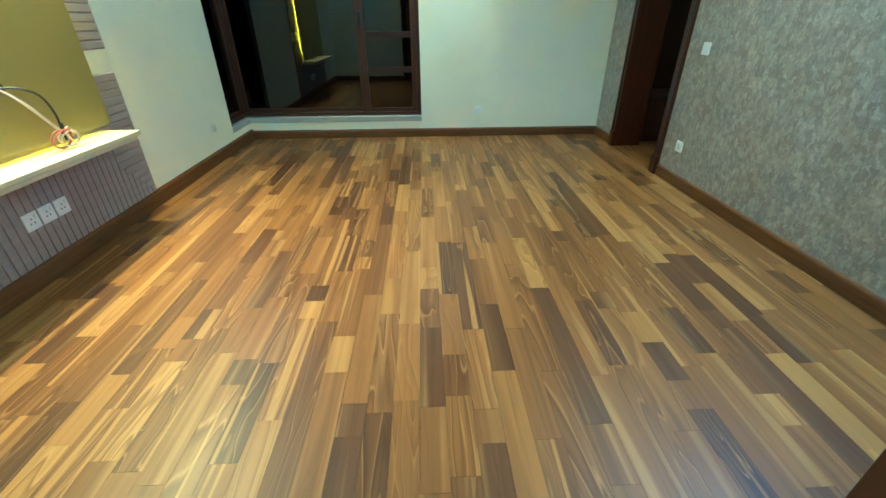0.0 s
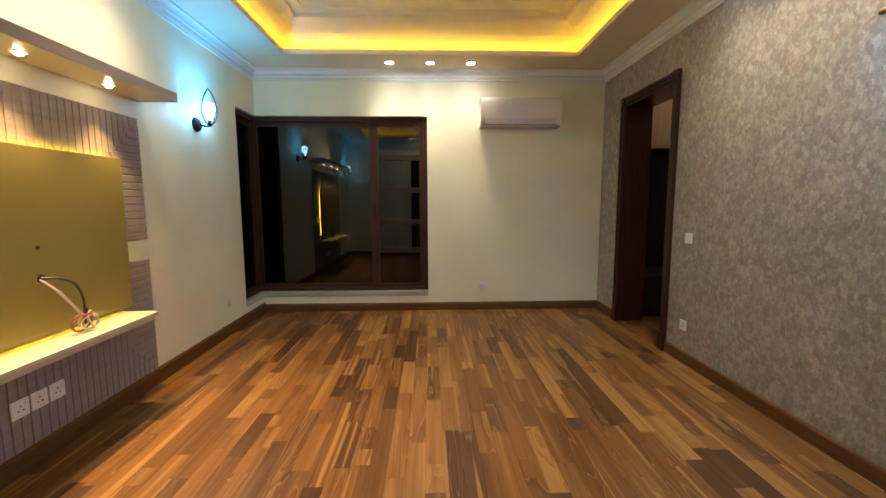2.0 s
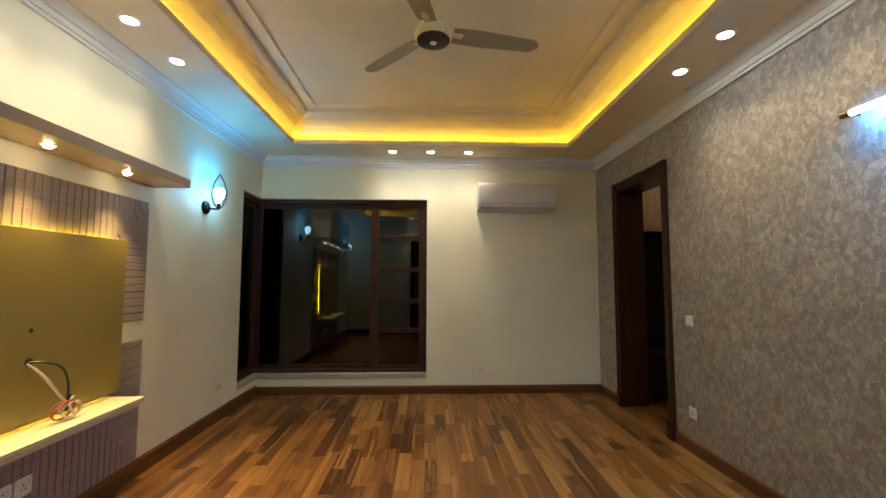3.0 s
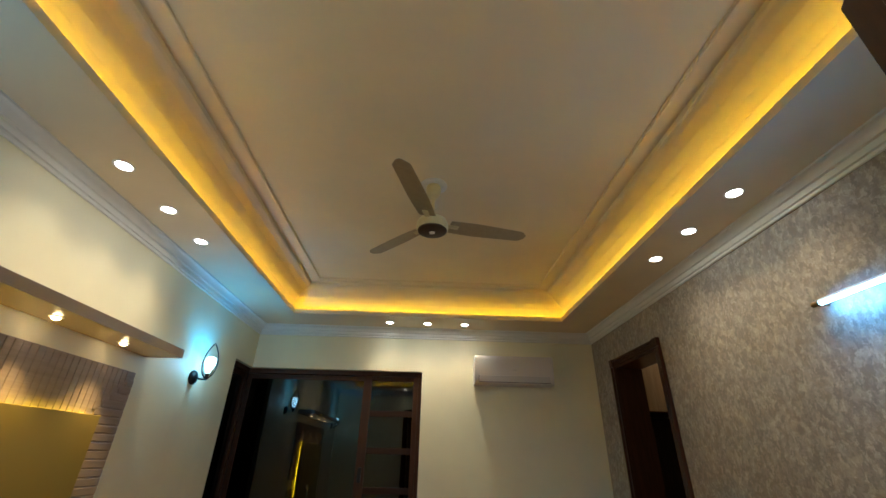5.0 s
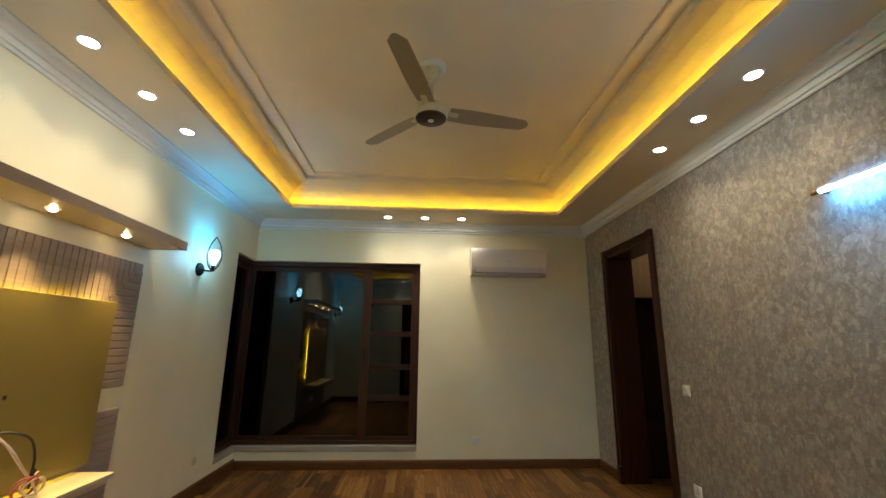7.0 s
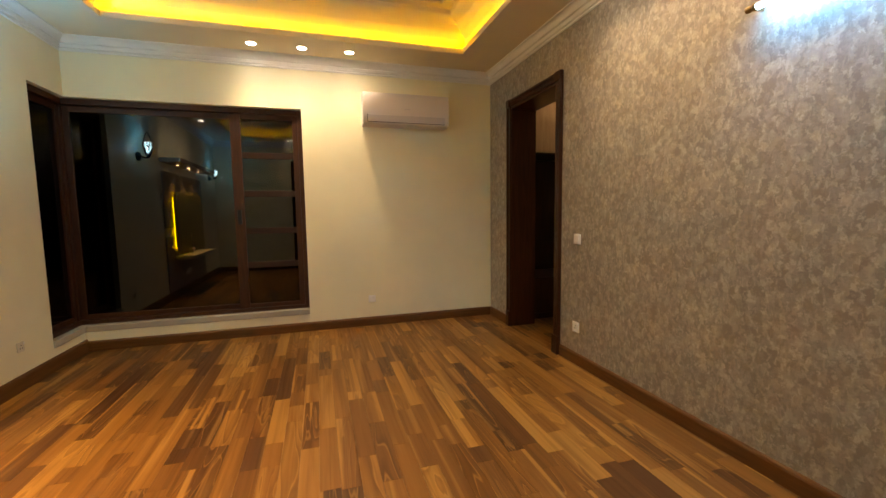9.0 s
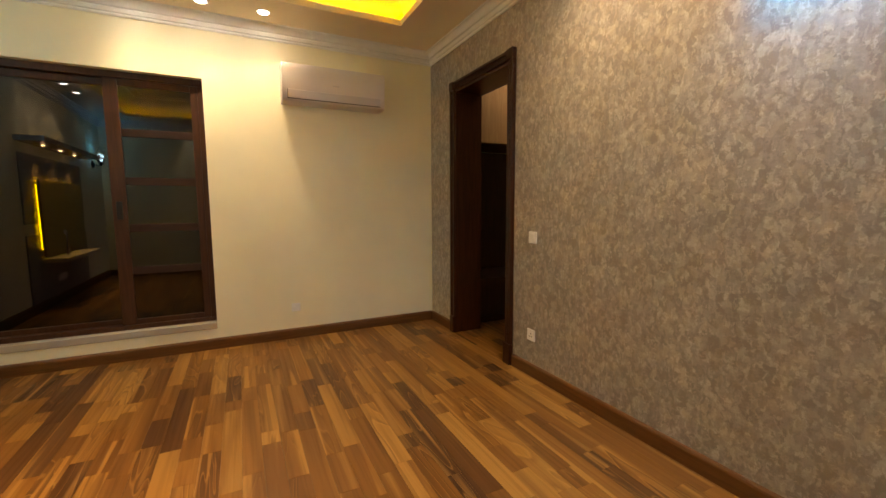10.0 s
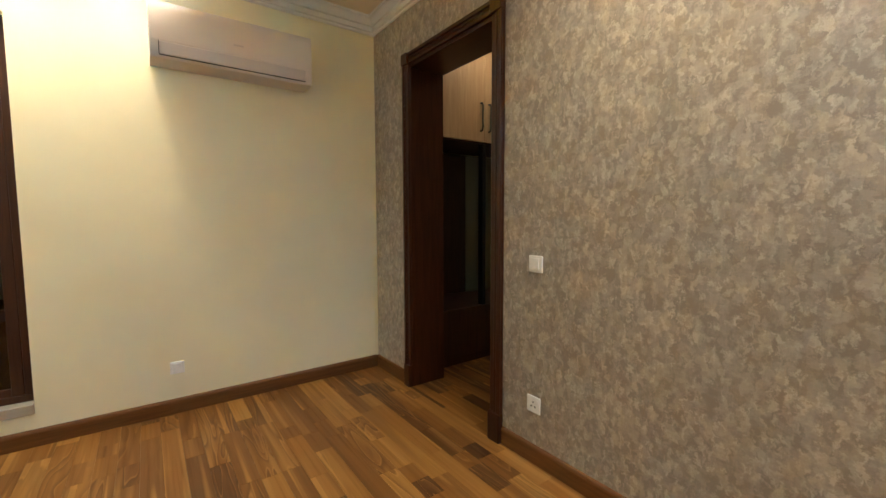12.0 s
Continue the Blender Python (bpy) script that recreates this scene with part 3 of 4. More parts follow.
# ---------------------------------------------------------------- entrance door, open into the room
def entrance_leaf():
    w, h, th = 0.83, 2.385, 0.042
    hinge, free = Vector((0.775, -0.205)), Vector((1.198, 0.510))
    ang = math.atan2(*(free - hinge).yx)
    at = pose(hinge.x, hinge.y, 0.006, 0, 0, math.degrees(ang))
    root = thing("entrance_door", (hinge.x, hinge.y, 0), "dark stained panelled timber door standing open", "door")
    def add(name, bm, mat, parent=root, label="", smooth=False):
        bm.transform(at)
        return part(name, bm, mat, parent, label, smooth)
    st = 0.115
    add("stile", boxes((0, st, -th, 0, 0, h), bev=0.004), MAT_DOOR_Z)
    add("stile", boxes((w - st, w, -th, 0, 0, h), bev=0.004), MAT_DOOR_Z)
    for z0, z1 in ((0, 0.20), (1.02, 1.16), (h - 0.12, h)):
        add("rail", boxes((st, w - st, -th, 0, z0, z1), bev=0.003), MAT_DOOR_Z)
    for z0, z1 in ((0.20, 1.02), (1.16, h - 0.12)):
        pn = add("panel", boxes((st, w - st, -th + 0.014, -0.014, z0, z1), (st + 0.09, w - st - 0.09, -th + 0.006, -0.006, z0 + 0.09, z1 - 0.09), bev=0.005), MAT_DOOR_Z)
        for s in (-th, 0):
            f = 1 if s == 0 else -1
            add("panel_moulding", boxes(
                (st, st + 0.028, s - 0.013, s + 0.007 * f if f > 0 else s + 0.013, z0, z1) if f > 0 else (st, st + 0.028, s - 0.007, s + 0.013, z0, z1),
                (w - st - 0.028, w - st, s - 0.013, s + 0.007, z0, z1) if f > 0 else (w - st - 0.028, w - st, s - 0.007, s + 0.013, z0, z1),
                (st + 0.028, w - st - 0.028, s - 0.013, s + 0.007, z0, z0 + 0.028) if f > 0 else (st + 0.028, w - st - 0.028, s - 0.007, s + 0.013, z0, z0 + 0.028),
                (st + 0.028, w - st - 0.028, s - 0.013, s + 0.007, z1 - 0.028, z1) if f > 0 else (st + 0.028, w - st - 0.028, s - 0.007, s + 0.013, z1 - 0.028, z1),
                bev=0.005), MAT_DOOR_Z, pn)
    return root


entrance_leaf()
ed = tagged(thing("door_2", (0.35, FW, 0), "dark timber lining of the entrance doorway", "doorway"), kind="structure")
part("lining", boxes((ENT_X0, ENT_X0 + 0.03, FW - 0.25, FW + 0.004, 0, ENT_Z)), MAT_DOOR_Z, ed)
part("lining", boxes((ENT_X1 - 0.03, ENT_X1, FW - 0.25, FW + 0.004, 0, ENT_Z)), MAT_DOOR_Z, ed)
part("head_lining", boxes((ENT_X0 + 0.03, ENT_X1 - 0.03, FW - 0.25, FW + 0.004, ENT_Z - 0.03, ENT_Z)), MAT_DOOR_Z, ed)
part("architrave", boxes((ENT_X0 - 0.08, ENT_X0, FW, FW + 0.02, 0, ENT_Z + 0.07), bev=0.003), MAT_DOOR_Z, ed)
part("architrave", boxes((ENT_X1, ENT_X1 + 0.08, FW, FW + 0.02, 0, ENT_Z + 0.07), bev=0.003), MAT_DOOR_Z, ed)
part("head_architrave", boxes((ENT_X0, ENT_X1, FW, FW + 0.02, ENT_Z, ENT_Z + 0.07), bev=0.003), MAT_DOOR_Z, ed)

# ---------------------------------------------------------------- media wall
flu = thing("fluted_wall_panel", (LW, MID_TV, 0.10), "mauve-grey fluted laminate surround with mitred corners, round the media panel", "wall panel")
OUT, INN = 1.04, 0.745                               # half widths: outer edge, edge of the media panel
PX = LW + 0.012
part("backing_board", boxes((LW, PX, MID_TV - OUT, MID_TV + OUT, 1.105, 1.965), bev=0.002), MAT_FLUTE, flu)
part("backing_board", boxes((LW, PX, MID_TV - OUT, MID_TV + OUT, 0.12, 0.968), bev=0.002), MAT_FLUTE, flu)
n = round(2 * OUT / 0.05)
for k in range(n):
    y = MID_TV - OUT + 2 * OUT * k / n
    edge = max(0.0, abs(y + 0.025 - MID_TV) - INN)
    for z0, z1 in ((1.60 + edge if edge == 0 else 1.67 + edge, 1.962), (0.122, 0.63 if edge == 0 else 0.395 - edge)):
        if z1 - z0 > 0.03:
            part("flute", boxes((PX, PX + 0.007, y + 0.0025, y + 2 * OUT / n - 0.003, z0, z1), bev=0.003, seg=1), MAT_FLUTE, flu)
for side in (-1, 1):
    for z0, count in ((1.108, 17), (0.124, 17)):
        for k in range(count):
            z = z0 + (0.0503 if z0 > 1 else 0.0496) * k
            zc = z + 0.025
            a = INN
            if zc > 1.67:
                a = INN + (zc - 1.67)
            elif zc < 0.395:
                a = INN + (0.395 - zc)
            if OUT - a > 0.03:
                ya, yb = sorted((MID_TV + side * a, MID_TV + side * OUT))
                part("flute", boxes((PX, PX + 0.007, ya + 0.003, yb - 0.001, z + 0.003, z + 0.047), bev=0.003, seg=1), MAT_FLUTE, flu)

tvp = thing("media_wall_panel", (LW + 0.05, MID_TV, 0.66), "olive-gold lacquered media panel with yellow light behind it", "wall panel")
part("board", boxes((LW + 0.062, LW + 0.084, MID_TV - INN, MID_TV + INN, 0.69, 1.657), bev=0.002), MAT_TVPANEL, tvp)
part("spacer", boxes((PX + 0.012, LW + 0.062, MID_TV - 0.55, MID_TV + 0.55, 0.80, 1.54)), MAT_PELMET, tvp)
for row in ((LW + 0.026, LW + 0.034, MID_TV - INN + 0.05, MID_TV + INN - 0.05, 1.643, 1.653), (LW + 0.026, LW + 0.034, MID_TV - INN + 0.05, MID_TV + INN - 0.05, 0.775, 0.785),
            (LW + 0.026, LW + 0.034, MID_TV - INN + 0.05, MID_TV - INN + 0.06, 0.80, 1.595), (LW + 0.026, LW + 0.034, MID_TV + INN - 0.06, MID_TV + INN - 0.05, 0.80, 1.595)):
    part("led_strip", boxes(row), GLOW_TV, tvp, "yellow LED strip")
for z, r in ((1.143, 0.011), (0.985, 0.021)):
    part("cable_hole", add_cyl(bmesh.new(), (LW + 0.080, 2.19, z), (LW + 0.0855, 2.19, z), r, n=20), MAT_SLOT, tvp)

shelf = thing("media_shelf", (LW, MID_TV, 0.60), "cream lacquered wall shelf below the media panel", "shelf")
part("top_board", boxes((LW + 0.024, LW + 0.275, MID_TV - 0.705, MID_TV + 0.705, 0.627, 0.655), bev=0.004), MAT_SHELF, shelf)
part("under_board", boxes((LW + 0.024, LW + 0.252, MID_TV - 0.693, MID_TV + 0.693, 0.598, 0.627), bev=0.003), MAT_SHELF, shelf)

PEL = 1.085
pel = thing("media_pelmet", (LW, MID_TV, 2.08), "taupe laminate pelmet slab over the media wall", "pelmet")
part("underside_board", boxes((LW, LW + 0.262, MID_TV - PEL + 0.018, MID_TV + PEL - 0.018, 2.09, 2.108), bev=0.001), MAT_PELMET, pel)
part("front_fascia", boxes((LW + 0.262, LW + 0.28, MID_TV - PEL, MID_TV + PEL, 2.087, 2.15), bev=0.002), MAT_PELMET, pel)
for ya, yb in ((MID_TV - PEL, MID_TV - PEL + 0.018), (MID_TV + PEL - 0.018, MID_TV + PEL)):
    part("end_board", boxes((LW, LW + 0.262, ya, yb, 2.087, 2.15), bev=0.002), MAT_PELMET, pel)
part("top_board", boxes((LW, LW + 0.262, MID_TV - PEL + 0.018, MID_TV + PEL - 0.018, 2.132, 2.15), bev=0.001), MAT_PELMET, pel)


def spotlight(y):
    x, z = LW + 0.125, 2.09
    s = thing("pelmet_spotlight", (x, y, z), "small round warm spotlight under the pelmet", "spotlight", "pelmet spotlights")
    part("bezel", add_lathe(bmesh.new(), (x, y, z), (0, 0, -1), ((0.034, 0), (0.034, 0.003), (0.026, 0.005), (0.021, 0.003))), MAT_PLASTIC, s, "", True)
    part("lens", add_lathe(bmesh.new(), (x, y, z - 0.004), (0, 0, -1), ((0.020, 0), (0.019, 0.008), (0.011, 0.012), (0.001, 0.013))), GLOW_SPOT, s, "glowing warm lens", True)
    return s


for y in (1.61, 2.165, 2.72):
    spotlight(y)
    lamp("pelmet_lamp", "SPOT", (LW + 0.125, y, 2.060), SPOT_COL, SPOT_W, (LW + 0.125 + 0.70, y, 0), cone=94, blend=0.9, size=0.012)

# cables out of the panel
cab = thing("cable_bundle", (-1.64, 2.33, 0.66), "tangled black, white and red cables hanging onto the shelf", "cables")
H = (LW + 0.086, 2.19, 0.985)
part("cable", add_tube(bmesh.new(), smooth_path([(H[0] - 0.02, 2.19, 0.99), H, (-1.68, 2.24, 0.975), (-1.66, 2.31, 0.93), (-1.655, 2.345, 0.84), (-1.66, 2.35, 0.75), (-1.65, 2.34, 0.70)]), 0.006), MAT_CABLE_BLACK, cab, "black cable", True)
part("cable", add_tube(bmesh.new(), smooth_path([(H[0] - 0.02, 2.185, 0.98), (H[0], 2.185, 0.975), (-1.69, 2.22, 0.92), (-1.67, 2.27, 0.84), (-1.66, 2.32, 0.77), (-1.65, 2.345, 0.74), (-1.64, 2.36, 0.70), (-1.63, 2.37, 0.665)]), 0.0055), MAT_CABLE_WHITE, cab, "white cable", True)
part("cable", add_tube(bmesh.new(), smooth_path([(H[0] - 0.02, 2.195, 0.98), (H[0], 2.195, 0.972), (-1.68, 2.24, 0.90), (-1.665, 2.29, 0.82), (-1.655, 2.33, 0.76)]), 0.0045), MAT_CABLE_WHITE, cab, "white cable", True)
def coil(cx, cy, cz, r, tilt, turns):
    pts = []
    for i in range(turns * 16 + 1):
        a = 2 * math.pi * i / 16
        k = r * (1 + 0.12 * math.sin(2.3 * a))
        pts.append((cx + 0.35 * k * math.sin(a + tilt) + 0.008 * math.sin(a / 2), cy + k * math.cos(a), max(0.661, cz + 0.95 * k * math.sin(a))))
    return pts
part("cable_coil", add_tube(bmesh.new(), coil(-1.65, 2.315, 0.712, 0.052, 0.4, 2), 0.0045), MAT_CABLE_PINK, cab, "reddish coiled cable", True)
part("cable_coil", add_tube(bmesh.new(), coil(-1.64, 2.35, 0.708, 0.043, 1.3, 2), 0.004), MAT_CABLE_WHITE, cab, "white coiled cable", True)
part("cable_tie", boxes((-1.668, -1.635, 2.322, 2.352, 0.735, 0.757), bev=0.006), MAT_CABLE_PINK, cab, "red knot of tape")
part("cable_end", add_cyl(bmesh.new(), (-1.648, 2.342, 0.745), (-1.645, 2.348, 0.79), 0.006, n=10), MAT_CABLE_BLACK, cab)
part("cable", add_tube(bmesh.new(), smooth_path([(-1.65, 2.35, 0.735), (-1.68, 2.40, 0.75), (-1.70, 2.44, 0.752)]), 0.003), MAT_CABLE_WHITE, cab, "thin white wire", True)


# ---------------------------------------------------------------- sockets and switches
def plate(name, at, n, label, group, pins=True, w=0.088, body=None):
    """A moulded wall plate at that point, facing n."""
    q = Matrix.Translation(at) @ Vector(n).to_track_quat("Z", "Y").to_matrix().to_4x4()
    s = thing(name, at, label, "switch" if "switch" in name else "socket", group)
    def add(nm, bm, mat, parent, lab=""):
        bm.transform(q)
        return part(nm, bm, mat, parent, lab)
    add("plate", boxes((-w / 2, w / 2, -w / 2, w / 2, 0, 0.010), bev=0.004), body or MAT_PLASTIC, s)
    if pins:
        for x, y in ((0, 0.013), (-0.012, -0.010), (0.012, -0.010)):
            add("pin_hole", add_cyl(bmesh.new(), (x, y, 0.0095), (x, y, 0.0108), 0.0045, n=12), MAT_SLOT, s)
        add("rocker", boxes((0.022, 0.036, 0.012, 0.030, 0.009, 0.013), bev=0.002), MAT_PLASTIC, s)
    else:
        add("rocker", boxes((-0.026, 0.026, -0.030, 0.030, 0.009, 0.0145), bev=0.003), MAT_PLASTIC, s)
    return s


for y in (2.065, 2.168, 2.271):
    plate("wall_socket", (PX + 0.0072, y, 0.345), (1, 0, 0), "white three-pin socket on the fluted panel", "media sockets", w=0.094)
plate("wall_socket", (LW, 4.27, 0.33), (1, 0, 0), "cream socket low on the cream wall", "room sockets", w=0.075, body=MAT_PLATE)
plate("wall_socket", (0.946, BW, 0.31), (0, -1, 0), "white pinless outlet plate low on the cream wall", "room sockets", False, w=0.082)
plate("wall_socket", (RW, 3.371, 0.319), (-1, 0, 0), "white three-pin socket on the papered wall", "room sockets")
plate("light_switch", (RW, 3.369, 1.063), (-1, 0, 0), "white rocker switch on the papered wall", "", False)

# ---------------------------------------------------------------- wall lights
def sconce():
    y, z = 3.888, 2.067
    s = thing("wall_sconce", (LW, y, z), "black metal sconce with teardrop hoop and glass cup, lit cool white", "sconce", "sconces")
    part("wall_rose", add_lathe(bmesh.new(), (LW, y, z), (1, 0, 0), ((0.062, 0), (0.062, 0.012), (0.052, 0.026), (0.030, 0.034), (0.001, 0.036))), MAT_BLACK, s, "", True)
    part("arm", add_tube(bmesh.new(), smooth_path([(LW + 0.03, y, z), (LW + 0.07, y, z - 0.012), (LW + 0.115, y, z - 0.014), (LW + 0.125, y, z)], 5), 0.008), MAT_BLACK, s, "", True)
    cx, cz = LW + 0.125, z - 0.02
    hoop = smooth_path([(cx, y, cz), (cx - 0.042, y - 0.014, cz + 0.06), (cx - 0.058, y - 0.02, cz + 0.15), (cx - 0.040, y - 0.014, cz + 0.25), (cx, y, cz + 0.335)], 4) + \
           smooth_path([(cx, y, cz + 0.335), (cx + 0.040, y + 0.014, cz + 0.25), (cx + 0.058, y + 0.02, cz + 0.15), (cx + 0.042, y + 0.014, cz + 0.06), (cx, y, cz)], 4)[1:-1]
    part("hoop", add_tube(bmesh.new(), hoop, 0.005, closed=True), MAT_BLACK, s, "thin black teardrop hoop", True)
    part("lamp_holder", add_cyl(bmesh.new(), (cx, y, cz + 0.005), (cx, y, cz + 0.06), 0.017, n=16), MAT_BLACK, s, "", True)
    part("glass_cup", add_lathe(bmesh.new(), (cx, y, cz + 0.02), (0, 0, 1), ((0.020, 0), (0.030, 0.03), (0.048, 0.09), (0.060, 0.15), (0.062, 0.175), (0.060, 0.175), (0.058, 0.15), (0.046, 0.09), (0.028, 0.031), (0.018, 0.003))), MAT_SHADE, s, "clear glass cup", True).visible_shadow = False
    part("bulb", add_lathe(bmesh.new(), (cx, y, cz + 0.06), (0, 0, 1), ((0.013, 0), (0.018, 0.012), (0.034, 0.05), (0.048, 0.092), (0.046, 0.118), (0.030, 0.142), (0.001, 0.150))), GLOW_BULB, s, "glowing cool bulb", True).visible_shadow = False
    return s


sc = sconce()
copy_thing(sc, Matrix.Translation((LW, 0.30, 2.067)))
for y in (3.888, 0.30):
    lamp("sconce_lamp", "POINT", (LW + 0.125, y, 2.18), SCONCE_COL, SCONCE_W, size=0.03)
    lamp("sconce_uplight", "SPOT", (LW + 0.125, y, 2.19), SCONCE_COL, 10.0 * SCONCE_W, (LW + 0.135, y, 2.9), cone=150, blend=1.0, size=0.03)

tube = thing("tube_light", (RW, 1.36, 2.235), "blue-white tube light with bronze end caps on the papered wall", "tube light")
def half_tube(bm, x, z, y0, y1, r, a0, a1, n=14):
    ends = [[bm.verts.new((x + r * math.cos(a0 + (a1 - a0) * k / n), y, z + r * math.sin(a0 + (a1 - a0) * k / n))) for k in range(n + 1)] for y in (y0, y1)]
    for k in range(n):
        bm.faces.new((ends[0][k], ends[0][k + 1], ends[1][k + 1], ends[1][k]))
    bm.faces.new((ends[0][0], ends[1][0], ends[1][n], ends[0][n]))
    for e in ends:
        bm.faces.new(e)
    return bm
part("tube_lamp", half_tube(bmesh.new(), RW - 0.065, 2.235, 0.76, 1.935, 0.015, math.pi * 0.9, 2.1 * math.pi), GLOW_TUBE, tube, "glowing tube", True)
part("housing", half_tube(bmesh.new(), RW - 0.065, 2.238, 0.76, 1.935, 0.016, 0, math.pi), MAT_PLASTIC, tube, "", True)
for y, d in ((1.935, 1), (0.76, -1)):
    part("end_cap", add_lathe(bmesh.new(), (RW - 0.065, y, 2.235), (0, d, 0), ((0.018, 0), (0.019, 0.012), (0.010, 0.02), (0.016, 0.035), (0.014, 0.05), (0.001, 0.058))), MAT_BRASS, tube, "bronze end cap", True)
    part("bracket", boxes((RW - 0.065, RW, y - 0.006 + 0.02 * d, y + 0.006 + 0.02 * d, 2.227, 2.243), bev=0.002), MAT_BRASS, tube)
lamp("tube_light_lamp", "AREA", (RW - 0.083, 1.3475, 2.226), (1.0, 0.93, 0.82), TUBE_W, (RW - 1.083, 1.3475, 1.626), size=0.018, long=1.16)


def downlight(x, y):
    s = thing("downlight", (x, y, SOFFIT), "round white recessed downlight, lit", "downlight", "ceiling downlights")
    part("bezel", add_lathe(bmesh.new(), (x, y, SOFFIT), (0, 0, -1), ((0.058, 0), (0.057, 0.005), (0.047, 0.007), (0.042, 0.003), (0.042, 0))), MAT_PLASTIC, s, "", True)
    part("lens", add_lathe(bmesh.new(), (x, y, SOFFIT), (0, 0, -1), ((0.0415, 0.0), (0.0415, 0.0035), (0.001, 0.005))), GLOW_DOWN, s, "glowing diffuser", True)
    return s


spots = [(-1.505, y) for y in (1.947, 2.42, 2.88)] + [(2.125, y) for y in (1.947, 2.42, 2.88)] + [(x, 4.885) for x in (-0.162, 0.298, 0.757)] + [(x, 0.06) for x in (-0.162, 0.298, 0.757)]
first = None
for x, y in spots:
    if first is None:
        first = downlight(x, y)
    else:
        copy_thing(first, Matrix.Translation((x, y, SOFFIT)))
    lamp("downlight_lamp", "SPOT", (x, y, SOFFIT - 0.009), DOWN_COL, DOWN_W, (x, y + 0.001, 0), size=0.04, cone=108, blend=1.0)

dl = copy_thing(first, Matrix.Translation((3.30, 4.40, 2.929)))
lamp("downlight_lamp", "AREA", (3.30, 4.40, 2.918), DOWN_COL, 1.1, (3.30, 4.40, 0), size=0.084)

led = thing("cove_led_strip", (0.316, 2.47, SOFFIT + 0.02), "yellow LED strip hidden in the ceiling cove", "led strip")
ZL = SOFFIT + 0.012
def led_run(a, b, inset, sway):
    """One loosely laid length of strip between two plan points, wandering a little in its trough."""
    a, b = Vector((*a, 0)), Vector((*b, 0))
    along = (b - a).normalized()
    away = Vector((along.y, -along.x, 0))
    n = max(2, round((b - a).length / 0.09))
    pts = []
    for k in range(n + 1):
        p = a.lerp(b, k / n)
        u = p.x + p.y
        d = inset + sway * (0.6 * math.sin(4.1 * u) + 0.4 * math.sin(13.4 * u + 1.0))
        pts.append((p.x + away.x * d, p.y + away.y * d, ZL + 0.3 * sway * math.sin(9.0 * u)))
    part("led_run", add_tube(bmesh.new(), smooth_path(pts, 2), 0.004, 6), GLOW_COVE, led, "", True)


for a, b, inset, sway in (((LIP[0], LIP[3]), (LIP[0], LIP[2]), 0.0145, 0.004), ((LIP[1], LIP[2]), (LIP[1], LIP[3]), 0.022, 0.003),
                          ((LIP[1], LIP[3]), (LIP[0], LIP[3]), 0.0145, 0.004), ((LIP[0], LIP[2]), (LIP[1], LIP[2]), 0.018, 0.004)):
    led_run(a, b, inset, sway)

